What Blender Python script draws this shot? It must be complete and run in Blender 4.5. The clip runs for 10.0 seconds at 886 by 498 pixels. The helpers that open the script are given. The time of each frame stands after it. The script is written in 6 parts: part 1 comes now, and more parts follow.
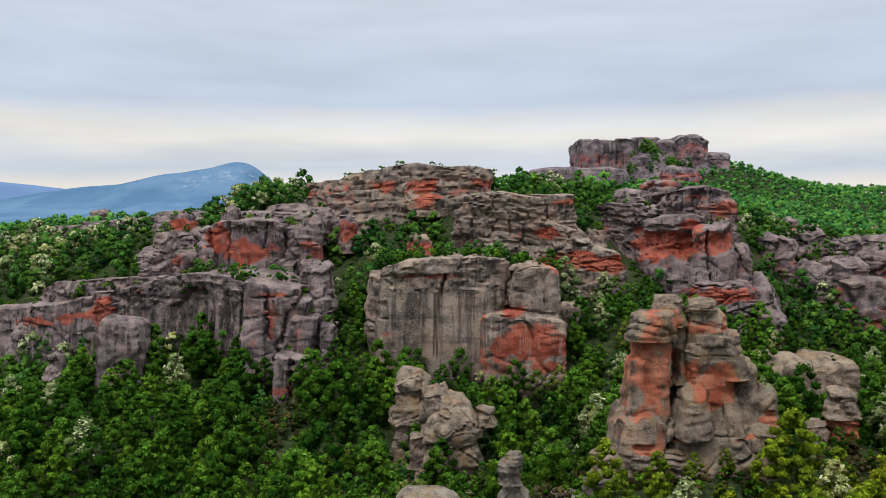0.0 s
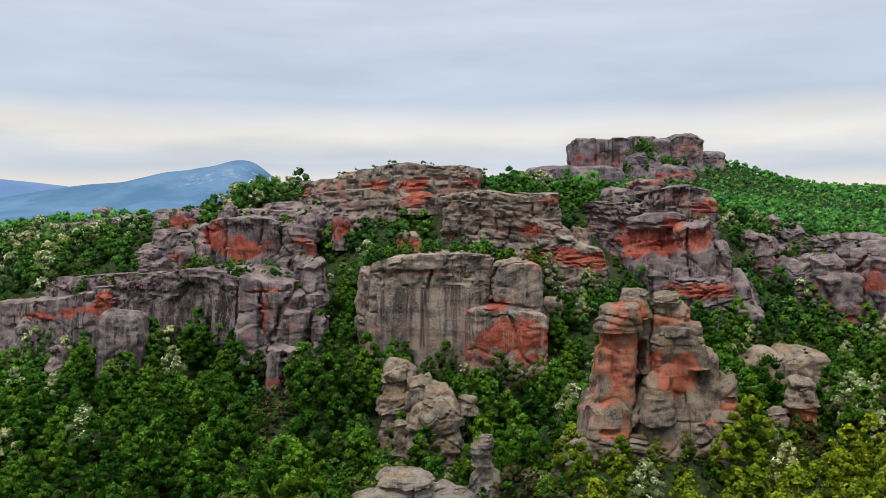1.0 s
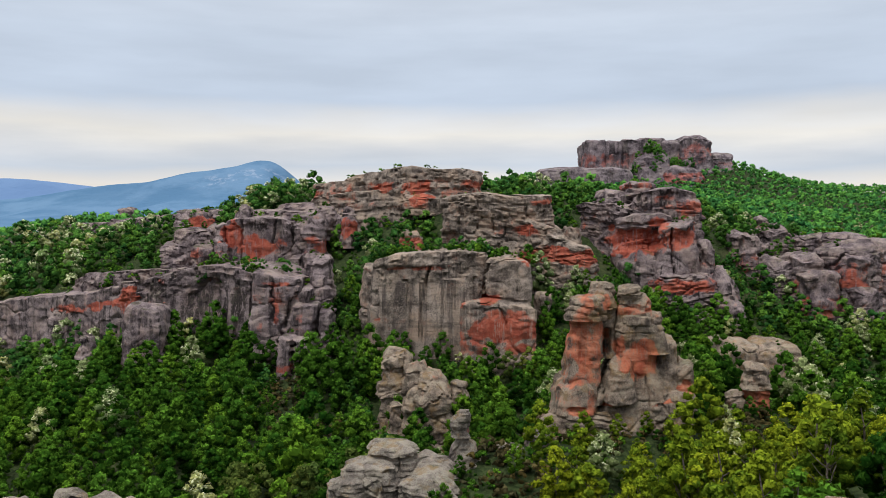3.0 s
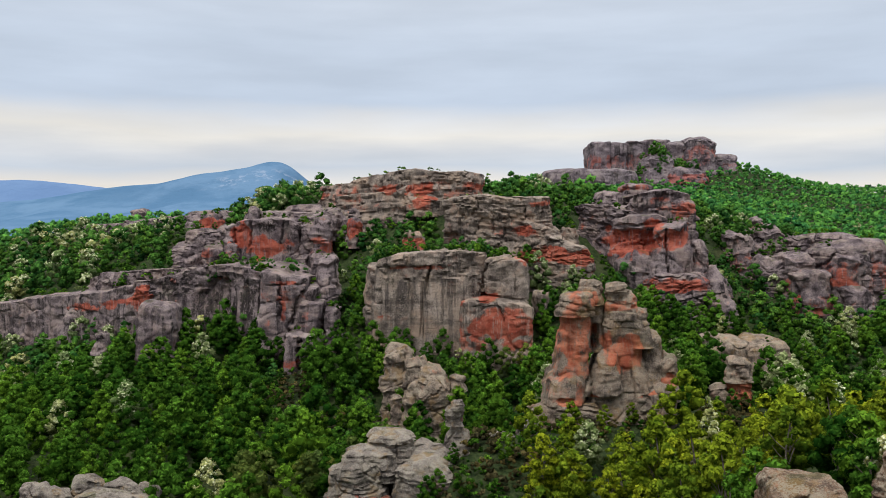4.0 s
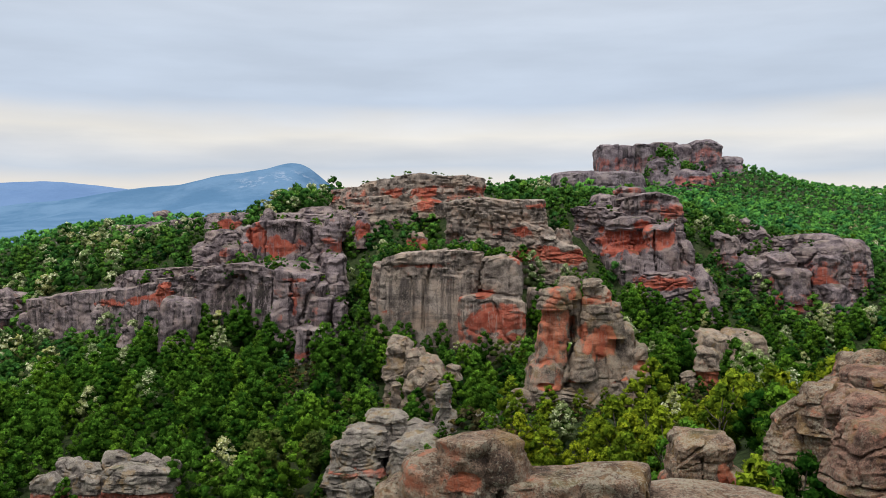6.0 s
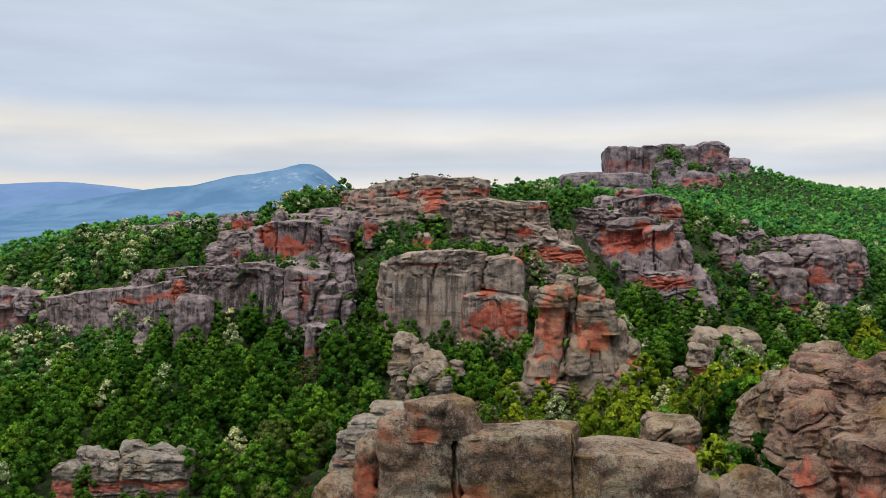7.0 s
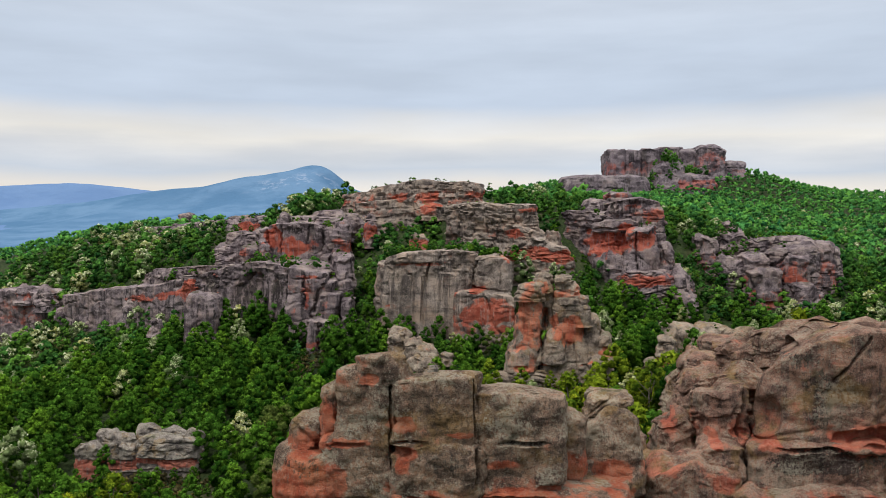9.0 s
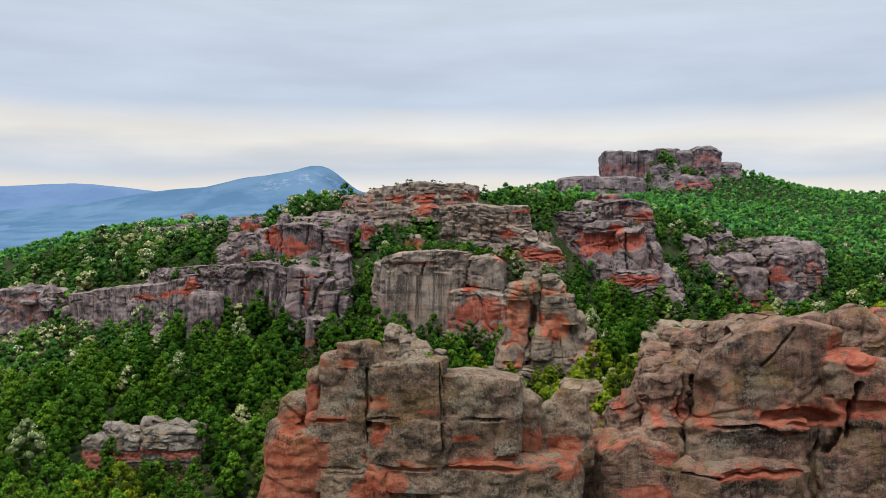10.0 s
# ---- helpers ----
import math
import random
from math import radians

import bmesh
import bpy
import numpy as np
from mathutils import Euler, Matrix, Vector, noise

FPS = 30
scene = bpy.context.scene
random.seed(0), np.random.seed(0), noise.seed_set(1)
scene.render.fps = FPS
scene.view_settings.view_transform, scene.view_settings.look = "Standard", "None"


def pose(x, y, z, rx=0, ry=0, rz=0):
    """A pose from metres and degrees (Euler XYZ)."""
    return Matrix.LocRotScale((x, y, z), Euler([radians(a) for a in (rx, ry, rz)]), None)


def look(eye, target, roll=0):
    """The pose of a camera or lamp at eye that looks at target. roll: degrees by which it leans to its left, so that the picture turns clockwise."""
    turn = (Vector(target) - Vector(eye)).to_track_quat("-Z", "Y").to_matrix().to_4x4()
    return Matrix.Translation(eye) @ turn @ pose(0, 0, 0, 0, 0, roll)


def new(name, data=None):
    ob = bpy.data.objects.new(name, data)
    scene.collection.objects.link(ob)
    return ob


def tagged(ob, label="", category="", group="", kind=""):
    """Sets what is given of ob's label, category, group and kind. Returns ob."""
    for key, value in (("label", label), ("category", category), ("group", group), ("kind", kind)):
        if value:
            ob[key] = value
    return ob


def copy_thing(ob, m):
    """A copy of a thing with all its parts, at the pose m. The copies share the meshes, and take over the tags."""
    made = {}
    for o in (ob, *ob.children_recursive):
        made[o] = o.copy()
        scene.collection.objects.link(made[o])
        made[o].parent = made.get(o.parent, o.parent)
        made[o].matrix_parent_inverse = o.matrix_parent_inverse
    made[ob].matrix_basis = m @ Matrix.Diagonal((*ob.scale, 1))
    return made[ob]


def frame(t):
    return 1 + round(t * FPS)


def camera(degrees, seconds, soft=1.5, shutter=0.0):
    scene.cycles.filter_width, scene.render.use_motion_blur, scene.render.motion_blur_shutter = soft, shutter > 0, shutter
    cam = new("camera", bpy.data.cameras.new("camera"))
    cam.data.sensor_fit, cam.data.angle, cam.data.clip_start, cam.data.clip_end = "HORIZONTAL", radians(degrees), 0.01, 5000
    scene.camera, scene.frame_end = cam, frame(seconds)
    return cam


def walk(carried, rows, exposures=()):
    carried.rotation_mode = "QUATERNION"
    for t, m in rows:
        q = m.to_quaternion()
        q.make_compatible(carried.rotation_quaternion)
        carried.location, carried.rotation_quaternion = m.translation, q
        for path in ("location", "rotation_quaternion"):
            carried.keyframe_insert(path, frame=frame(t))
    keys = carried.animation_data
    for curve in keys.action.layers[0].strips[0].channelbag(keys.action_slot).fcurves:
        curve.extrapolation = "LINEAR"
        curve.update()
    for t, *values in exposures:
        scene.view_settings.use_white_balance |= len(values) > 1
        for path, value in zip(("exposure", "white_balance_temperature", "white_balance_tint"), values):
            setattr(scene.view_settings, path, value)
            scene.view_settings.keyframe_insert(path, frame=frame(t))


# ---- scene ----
cam = camera(52.0, 10.0, soft=0.65)
PATH = (
    (0.0, 0.00, 0.00, 70.00, -1.271, 0.112, 0.000),
    (0.5, 2.33, -4.56, 69.88, -1.382, 0.056, 0.010),
    (1.0, 4.44, -9.15, 69.82, -1.396, 0.043, 0.222),
    (1.5, 6.44, -13.95, 69.78, -1.402, 0.007, 0.488),
    (2.0, 8.22, -18.81, 69.76, -1.404, 0.009, 0.809),
    (2.5, 9.92, -23.81, 69.75, -1.413, -0.010, 1.195),
    (4.0, 14.90, -38.93, 69.75, -1.352, 0.031, 2.244),
    (4.5, 16.71, -43.92, 69.75, -1.336, 0.044, 2.558),
    (5.0, 18.46, -48.84, 69.79, -1.320, 0.044, 2.828),
    (5.5, 20.25, -53.89, 69.83, -1.315, 0.038, 3.086),
    (7.0, 25.22, -68.67, 69.89, -1.271, -0.035, 4.235),
    (7.5, 27.00, -73.67, 69.87, -1.259, -0.076, 4.526),
    (8.0, 28.67, -78.63, 69.91, -1.229, -0.071, 4.721),
    (8.5, 30.50, -83.73, 69.95, -1.220, -0.072, 4.769),
    (9.0, 32.31, -88.67, 70.03, -1.207, -0.048, 4.797),
    (9.5, 34.26, -93.70, 70.09, -1.202, -0.055, 4.912),
    (10.0, 36.11, -98.60, 70.22, -1.194, -0.079, 4.958),
)
walk(cam, [(t, pose(x, y, z, 90 + pitch, roll, yaw)) for t, x, y, z, pitch, roll, yaw in PATH],
     exposures=((0.0, 0.0), (10.0, 0.0)))


# ---- light: a bright overcast afternoon, soft sun high behind the camera ----
SUN_EL, SUN_AZ = radians(63), radians(215)


def make_world():
    world = bpy.data.worlds.new("overcast_sky")
    scene.world = world
    world.use_nodes = True
    nt = world.node_tree
    nt.nodes.clear()
    n, link = nt.nodes.new, nt.links.new
    out, bg = n("ShaderNodeOutputWorld"), n("ShaderNodeBackground")
    sky = n("ShaderNodeTexSky")
    sky.sky_type, sky.sun_disc = "NISHITA", False
    sky.sun_elevation, sky.sun_rotation = SUN_EL, SUN_AZ
    sky.air_density, sky.dust_density, sky.altitude = 1.0, 1.5, 300
    dim = n("ShaderNodeMix")
    dim.data_type, dim.blend_type = "RGBA", "MULTIPLY"
    dim.inputs["Factor"].default_value = 1.0
    dim.inputs["B"].default_value = (0.10, 0.10, 0.10, 1)
    link(sky.outputs["Color"], dim.inputs["A"])
    co = n("ShaderNodeTexCoord")
    sep = n("ShaderNodeSeparateXYZ")
    link(co.outputs["Generated"], sep.inputs[0])
    # clouds lie in flat sheets: stretch the pattern sideways
    mp = n("ShaderNodeMapping")
    mp.inputs["Scale"].default_value = (1.5, 1.5, 6.0)
    link(co.outputs["Generated"], mp.inputs["Vector"])
    big = n("ShaderNodeTexNoise")
    big.inputs["Scale"].default_value, big.inputs["Detail"].default_value = 1.5, 6
    big.inputs["Roughness"].default_value = 0.5
    link(mp.outputs[0], big.inputs["Vector"])
    mp2 = n("ShaderNodeMapping")
    mp2.inputs["Scale"].default_value = (2.2, 2.2, 14.0)
    link(co.outputs["Generated"], mp2.inputs["Vector"])
    fine = n("ShaderNodeTexNoise")
    fine.inputs["Scale"].default_value, fine.inputs["Detail"].default_value = 2.2, 7
    link(mp2.outputs[0], fine.inputs["Vector"])
    # height above the horizon, wavered by the cloud pattern
    wav = n("ShaderNodeMath")
    wav.operation = "MULTIPLY_ADD"
    wav.inputs[1].default_value = 0.05
    link(big.outputs["Fac"], wav.inputs[0])
    link(sep.outputs["Z"], wav.inputs[2])
    wav2 = n("ShaderNodeMath")
    wav2.operation = "MULTIPLY_ADD"
    wav2.inputs[1].default_value = 0.03
    link(fine.outputs["Fac"], wav2.inputs[0])
    link(wav.outputs[0], wav2.inputs[2])
    ramp = n("ShaderNodeValToRGB")
    els = ramp.color_ramp.elements
    stops = ((0.0, (0.80, 0.78, 0.76)), (0.085, (0.90, 0.85, 0.79)), (0.105, (0.62, 0.68, 0.77)), (0.122, (0.72, 0.74, 0.78)),
             (0.140, (0.88, 0.85, 0.80)), (0.158, (0.78, 0.79, 0.81)), (0.178, (0.575, 0.66, 0.79)),
             (0.24, (0.60, 0.68, 0.80)), (0.33, (0.68, 0.735, 0.82)), (0.46, (0.80, 0.85, 0.92)), (0.75, (1.9, 1.95, 2.0)), (1.0, (3.0, 3.05, 3.1)))
    while len(els) < len(stops):
        els.new(0.5)
    for e, (p, c) in zip(els, stops):
        e.position, e.color = p, (*c, 1)
    link(wav2.outputs[0], ramp.inputs["Fac"])
    # broken streaks in the sheet
    streak = n("ShaderNodeMapRange")
    streak.inputs["From Min"].default_value, streak.inputs["From Max"].default_value = 0.35, 0.7
    streak.inputs["To Min"].default_value, streak.inputs["To Max"].default_value = 0.93, 1.06
    link(fine.outputs["Fac"], streak.inputs["Value"])
    tone = n("ShaderNodeVectorMath")
    tone.operation = "SCALE"
    link(ramp.outputs["Color"], tone.inputs[0])
    link(streak.outputs[0], tone.inputs["Scale"])
    mix = n("ShaderNodeMix")
    mix.data_type = "RGBA"
    mix.inputs["Factor"].default_value = 0.93
    link(dim.outputs["Result"], mix.inputs["A"])
    link(tone.outputs[0], mix.inputs["B"])
    link(mix.outputs["Result"], bg.inputs["Color"])
    bg.inputs["Strength"].default_value = 1.0
    link(bg.outputs[0], out.inputs["Surface"])


make_world()
sun = new("sun", bpy.data.lights.new("sun", "SUN"))
sun.data.energy, sun.data.angle, sun.data.color = 1.85, radians(10), (1.0, 0.95, 0.88)
sun.matrix_world = look((0, 0, 0), (-math.sin(SUN_AZ) * math.cos(SUN_EL), -math.cos(SUN_AZ) * math.cos(SUN_EL), -math.sin(SUN_EL)))


# ---- materials ----
class Nodes:
    """Short hand for building a material's node tree."""

    def __init__(self, name):
        self.mat = bpy.data.materials.new(name)
        self.mat.use_nodes = True
        self.nt = self.mat.node_tree
        self.nt.nodes.clear()
        self.out = self.nt.nodes.new("ShaderNodeOutputMaterial")
        self.geo = self.nt.nodes.new("ShaderNodeNewGeometry")

    def put(self, socket, value):
        if isinstance(value, bpy.types.NodeSocket):
            self.nt.links.new(value, socket)
        elif isinstance(value, tuple) and len(value) == 3 and socket.type == "RGBA":
            socket.default_value = (*value, 1)
        else:
            socket.default_value = value

    def noise(self, scale, detail=4, rough=0.55, stretch=(1, 1, 1), vec=None, dip=0.0):
        mp = self.nt.nodes.new("ShaderNodeMapping")
        mp.vector_type = "TEXTURE"
        mp.inputs["Scale"].default_value = tuple(1 / s for s in stretch)
        mp.inputs["Rotation"].default_value = (0, -dip, 0)
        self.put(mp.inputs["Vector"], vec or self.geo.outputs["Position"])
        tx = self.nt.nodes.new("ShaderNodeTexNoise")
        tx.inputs["Scale"].default_value, tx.inputs["Detail"].default_value = scale, detail
        tx.inputs["Roughness"].default_value = rough
        self.put(tx.inputs["Vector"], mp.outputs[0])
        return tx.outputs["Fac"]

    def voronoi(self, scale, stretch=(1, 1, 1), feature="DISTANCE_TO_EDGE"):
        mp = self.nt.nodes.new("ShaderNodeMapping")
        mp.inputs["Scale"].default_value = stretch
        self.put(mp.inputs["Vector"], self.geo.outputs["Position"])
        tx = self.nt.nodes.new("ShaderNodeTexVoronoi")
        tx.feature = feature
        tx.inputs["Scale"].default_value = scale
        self.put(tx.inputs["Vector"], mp.outputs[0])
        return tx.outputs["Distance"]

    def span(self, value, a, b, lo=0.0, hi=1.0):
        m = self.nt.nodes.new("ShaderNodeMapRange")
        m.interpolation_type = "SMOOTHSTEP"
        for k, v in (("Value", value), ("From Min", a), ("From Max", b), ("To Min", lo), ("To Max", hi)):
            self.put(m.inputs[k], v)
        return m.outputs[0]

    def mix(self, fac, a, b, blend="MIX"):
        m = self.nt.nodes.new("ShaderNodeMix")
        m.data_type, m.blend_type = "RGBA", blend
        self.put(m.inputs["Factor"], fac), self.put(m.inputs["A"], a), self.put(m.inputs["B"], b)
        return m.outputs["Result"]

    def math(self, op, a, b=0.0):
        m = self.nt.nodes.new("ShaderNodeMath")
        m.operation = op
        self.put(m.inputs[0], a), self.put(m.inputs[1], b)
        return m.outputs[0]

    def attribute(self, name):
        a = self.nt.nodes.new("ShaderNodeAttribute")
        a.attribute_name = name
        return a.outputs["Fac"]

    def up(self):
        s = self.nt.nodes.new("ShaderNodeSeparateXYZ")
        self.put(s.inputs[0], self.geo.outputs["Normal"])
        return s.outputs["Z"]

    def facing(self):
        """The direction of the crown where a spray sits."""
        face = self.nt.nodes.new("ShaderNodeAttribute")
        face.attribute_name = "facing"
        turn = self.nt.nodes.new("ShaderNodeVectorTransform")
        turn.vector_type, turn.convert_from, turn.convert_to = "NORMAL", "OBJECT", "WORLD"
        self.put(turn.inputs[0], face.outputs["Vector"])
        return turn.outputs[0]

    def bump(self, height, distance, strength=1.0, normal=None):
        b = self.nt.nodes.new("ShaderNodeBump")
        b.inputs["Distance"].default_value, b.inputs["Strength"].default_value = distance, strength
        self.put(b.inputs["Height"], height)
        if normal:
            self.put(b.inputs["Normal"], normal)
        return b.outputs[0]

    def surface(self, color, rough=0.9, normal=None, spec=0.2):
        p = self.nt.nodes.new("ShaderNodeBsdfPrincipled")
        self.put(p.inputs["Base Color"], color), self.put(p.inputs["Roughness"], rough)
        self.put(p.inputs["Specular IOR Level"], spec)
        if normal:
            self.put(p.inputs["Normal"], normal)
        self.put(self.out.inputs["Surface"], p.outputs[0])
        return self.mat


def rock_material(name, grey_a, grey_b, red_a, red_b, grain, warm, close=0.0, dip=0.0, pale=1.0, wash=1.0, raw=0.0):
    """Weathered conglomerate: grey crust with water streaks and pale lichen over brick-red stone.
    grain: size factor of the detail; warm: how much brown there is in the crust;
    close: flecks of lichen and ochre crust that show on a rock near by;
    dip: how far its beds slope, in radians; pale: how much lichen; wash: how dark the water streaks are; raw: how far red shows through the crust."""
    m = Nodes(name)
    big, mid, fine = m.noise(0.07, 4), m.noise(0.34 / grain, 7, 0.62), m.noise(1.9 / grain, 6, 0.68)
    patch, speck = m.noise(0.17 / grain, 5, 0.6), m.noise(5.5 / grain, 3, 0.7)
    streak = m.noise(0.42 / grain, 6, 0.62, (1, 1, 0.06))
    run = m.noise(1.4 / grain, 5, 0.6, (1, 1, 0.10))
    beds = m.noise(0.55 / grain, 6, 0.6, (0.10, 0.10, 1.0), None, dip)
    level = m.up()
    steep = m.span(level, 0.15, 0.65, 1, 0)
    layered = m.attribute("layered")

    def plus(a, b, k):
        return m.math("ADD", a, m.math("MULTIPLY", m.math("SUBTRACT", b, 0.5), k))

    grey = m.mix(m.span(mid, 0.39, 0.61), grey_a, grey_b)
    grey = m.mix(m.span(patch, 0.46, 0.60, 0, warm), grey, tuple(0.5 * (p + q) * k for p, q, k in zip(grey_a, grey_b, (1.15, 0.84, 0.64))))
    grey = m.mix(m.span(big, 0.44, 0.60, 0, 0.45), grey, tuple(c * 1.25 for c in grey_b))
    grey = m.mix(m.math("MULTIPLY", m.span(beds, 0.50, 0.60, 0, 0.5), m.span(layered, 0, 1, 0.3, 1.0)), grey, tuple(c * 0.55 for c in grey_a))
    red = m.mix(m.span(mid, 0.38, 0.62), red_a, red_b)
    red = m.mix(m.span(beds, 0.48, 0.60, 0, 0.40), red, tuple(c * 0.58 for c in red_a))
    red = m.mix(m.span(run, 0.53, 0.66, 0, 0.35), red, tuple(0.55 * (p + q) for p, q in zip(red_a, grey_a)))
    lot = plus(plus(plus(plus(m.attribute("red"), mid, 2.0), fine, 1.1), streak, 1.0), beds, 0.6)
    bare = m.span(lot, 0.28 - raw, 0.90 - raw)
    crust = m.span(bare, 0.2, 0.9, 1.0, 0.3)
    col = m.mix(bare, grey, red)
    dark = m.math("MULTIPLY", m.span(plus(streak, fine, 0.25), 0.485, 0.575), m.math("MULTIPLY", steep, m.span(big, 0.38, 0.58, 0.35 * wash, 0.85 * wash)))
    col = m.mix(m.math("MULTIPLY", m.math("MULTIPLY", dark, crust), 1.0 - 0.6 * close), col, (0.040, 0.033, 0.038))
    col = m.mix(m.math("MULTIPLY", m.span(run, 0.54, 0.64, 0, 0.32 - 0.2 * close), steep), col, tuple(c * 1.25 for c in grey_b))
    sooty = m.math("ADD", m.attribute("stain"), m.math("MULTIPLY", m.math("SUBTRACT", m.math("ADD", fine, run), 1.0), 1.8))
    col = m.mix(m.span(sooty, 0.36, 0.62, 0, 0.85), col, (0.024, 0.020, 0.020))
    lich = m.math("MULTIPLY", m.span(plus(fine, patch, 0.7), 0.50, 0.59), m.span(level, -0.2, 0.7, 0.38 * pale, 0.70 * min(1, pale + 0.2)))
    col = m.mix(m.math("MULTIPLY", lich, crust), col, (0.33, 0.315 - 0.05 * warm, 0.270 - 0.09 * warm))
    moss = m.math("MULTIPLY", m.span(m.noise(0.22, 5, 0.65), 0.54, 0.66, 0, 0.55), m.span(level, 0.55, 0.9))
    col = m.mix(moss, col, (0.095, 0.100, 0.036))
    col = m.mix(m.math("MULTIPLY", m.span(plus(speck, patch, -0.5), 0.53, 0.60, 0, 0.62), crust), col, (0.034, 0.029, 0.027))
    if close:
        ochre = m.math("MULTIPLY", m.span(m.noise(0.26, 5, 0.65), 0.52, 0.64, 0, 0.6), m.span(bare, 0.2, 0.8, 1, 0.4))
        col = m.mix(ochre, col, (0.245, 0.150, 0.060))
        area = m.noise(0.30, 5, 0.62)
        fleck = plus(m.noise(4.2, 4, 0.75), area, 0.9)
        col = m.mix(m.math("MULTIPLY", m.span(fleck, 0.54, 0.61, 0, 0.80 * close), crust), col, (0.36, 0.325, 0.245))
        spot = plus(m.noise(3.2, 4, 0.75), area, -0.6)
        col = m.mix(m.math("MULTIPLY", m.span(spot, 0.56, 0.62, 0, 0.65 * close), crust), col, (0.030, 0.027, 0.023))
    nrm = m.bump(m.math("ADD", fine, m.math("MULTIPLY", speck, 0.6)), 0.75 * grain, 1.0)
    nrm = m.bump(m.math("ADD", m.math("MULTIPLY", beds, m.span(layered, 0, 1, 0.3, 1)), m.math("MULTIPLY", mid, 0.35)), 0.8 * grain, 0.7, nrm)
    return m.surface(col, 0.95, nrm, 0.04)


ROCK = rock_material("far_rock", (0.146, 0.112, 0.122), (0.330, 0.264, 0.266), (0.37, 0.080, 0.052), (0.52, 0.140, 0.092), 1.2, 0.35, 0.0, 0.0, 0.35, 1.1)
ROCK_WARM = rock_material("summit_rock", (0.205, 0.164, 0.140), (0.425, 0.350, 0.298), (0.37, 0.084, 0.053), (0.51, 0.144, 0.092), 1.2, 0.5, 0.0, 0.0, 0.5, 0.8, 0.08)
# the mesa's purple greys have the haze of distance mixed into the base colours
ROCK_HAZED = rock_material("hazed_castle_rock", (0.132, 0.104, 0.122), (0.275, 0.226, 0.246), (0.33, 0.104, 0.090), (0.43, 0.155, 0.132), 2.2, 0.15, 0.0, 0.0, 0.3)
ROCK_NEAR = rock_material("near_rock", (0.138, 0.090, 0.066), (0.300, 0.208, 0.150), (0.37, 0.088, 0.047), (0.51, 0.165, 0.090), 0.5, 0.6, 0.75, raw=0.14)
ROCK_SLAB = rock_material("slab_rock", (0.138, 0.077, 0.057), (0.300, 0.174, 0.128), (0.38, 0.090, 0.056), (0.52, 0.165, 0.100), 0.5, 0.55, 0.45, 0.30, 0.6, raw=0.18)
ROCK_MID = rock_material("tower_rock", (0.160, 0.122, 0.099), (0.350, 0.277, 0.220), (0.42, 0.104, 0.058), (0.57, 0.190, 0.106), 0.75, 0.5, 0.5, 0.0, 0.7, raw=0.08)
ROCK_PALE = rock_material("pale_rock", (0.148, 0.125, 0.110), (0.285, 0.245, 0.212), (0.36, 0.095, 0.065), (0.46, 0.150, 0.100), 0.65, 0.15, 0.4)


def stone_of(name, y):
    """Which stone a formation is made of."""
    if name in ("near_slabs", "near_crag"):
        return ROCK_SLAB if name == "near_slabs" else ROCK_NEAR
    if name in ("knob_ledge", "pale_boulders"):
        return ROCK_PALE
    if name in ("summit_crag", "central_face"):
        return ROCK_WARM
    if name in ("dome_rock", "twin_tower", "mushroom_rock", "spur_rocks"):
        return ROCK_MID
    return ROCK_NEAR if y < 70 else ROCK_HAZED if y > 600 else ROCK


def plain_material(name, a, b, scale, rough=0.9):
    m = Nodes(name)
    f = m.noise(scale, 6, 0.6)
    return m.surface(m.mix(m.span(f, 0.35, 0.65), a, b), rough, m.bump(m.noise(scale * 4, 4), 0.3 / scale), 0.0)


def leafy(m, shader, size, open_part):
    """Breaks a spray into single leaves with gaps between them."""
    gap = m.noise(1.0 / size, 2, 0.6)
    clear = m.nt.nodes.new("ShaderNodeBsdfTransparent")
    mx = m.nt.nodes.new("ShaderNodeMixShader")
    m.put(mx.inputs[0], m.span(gap, open_part - 0.01, open_part + 0.01))
    m.put(mx.inputs[1], clear.outputs[0]), m.put(mx.inputs[2], shader)
    m.put(m.out.inputs["Surface"], mx.outputs[0])
    return m.mat


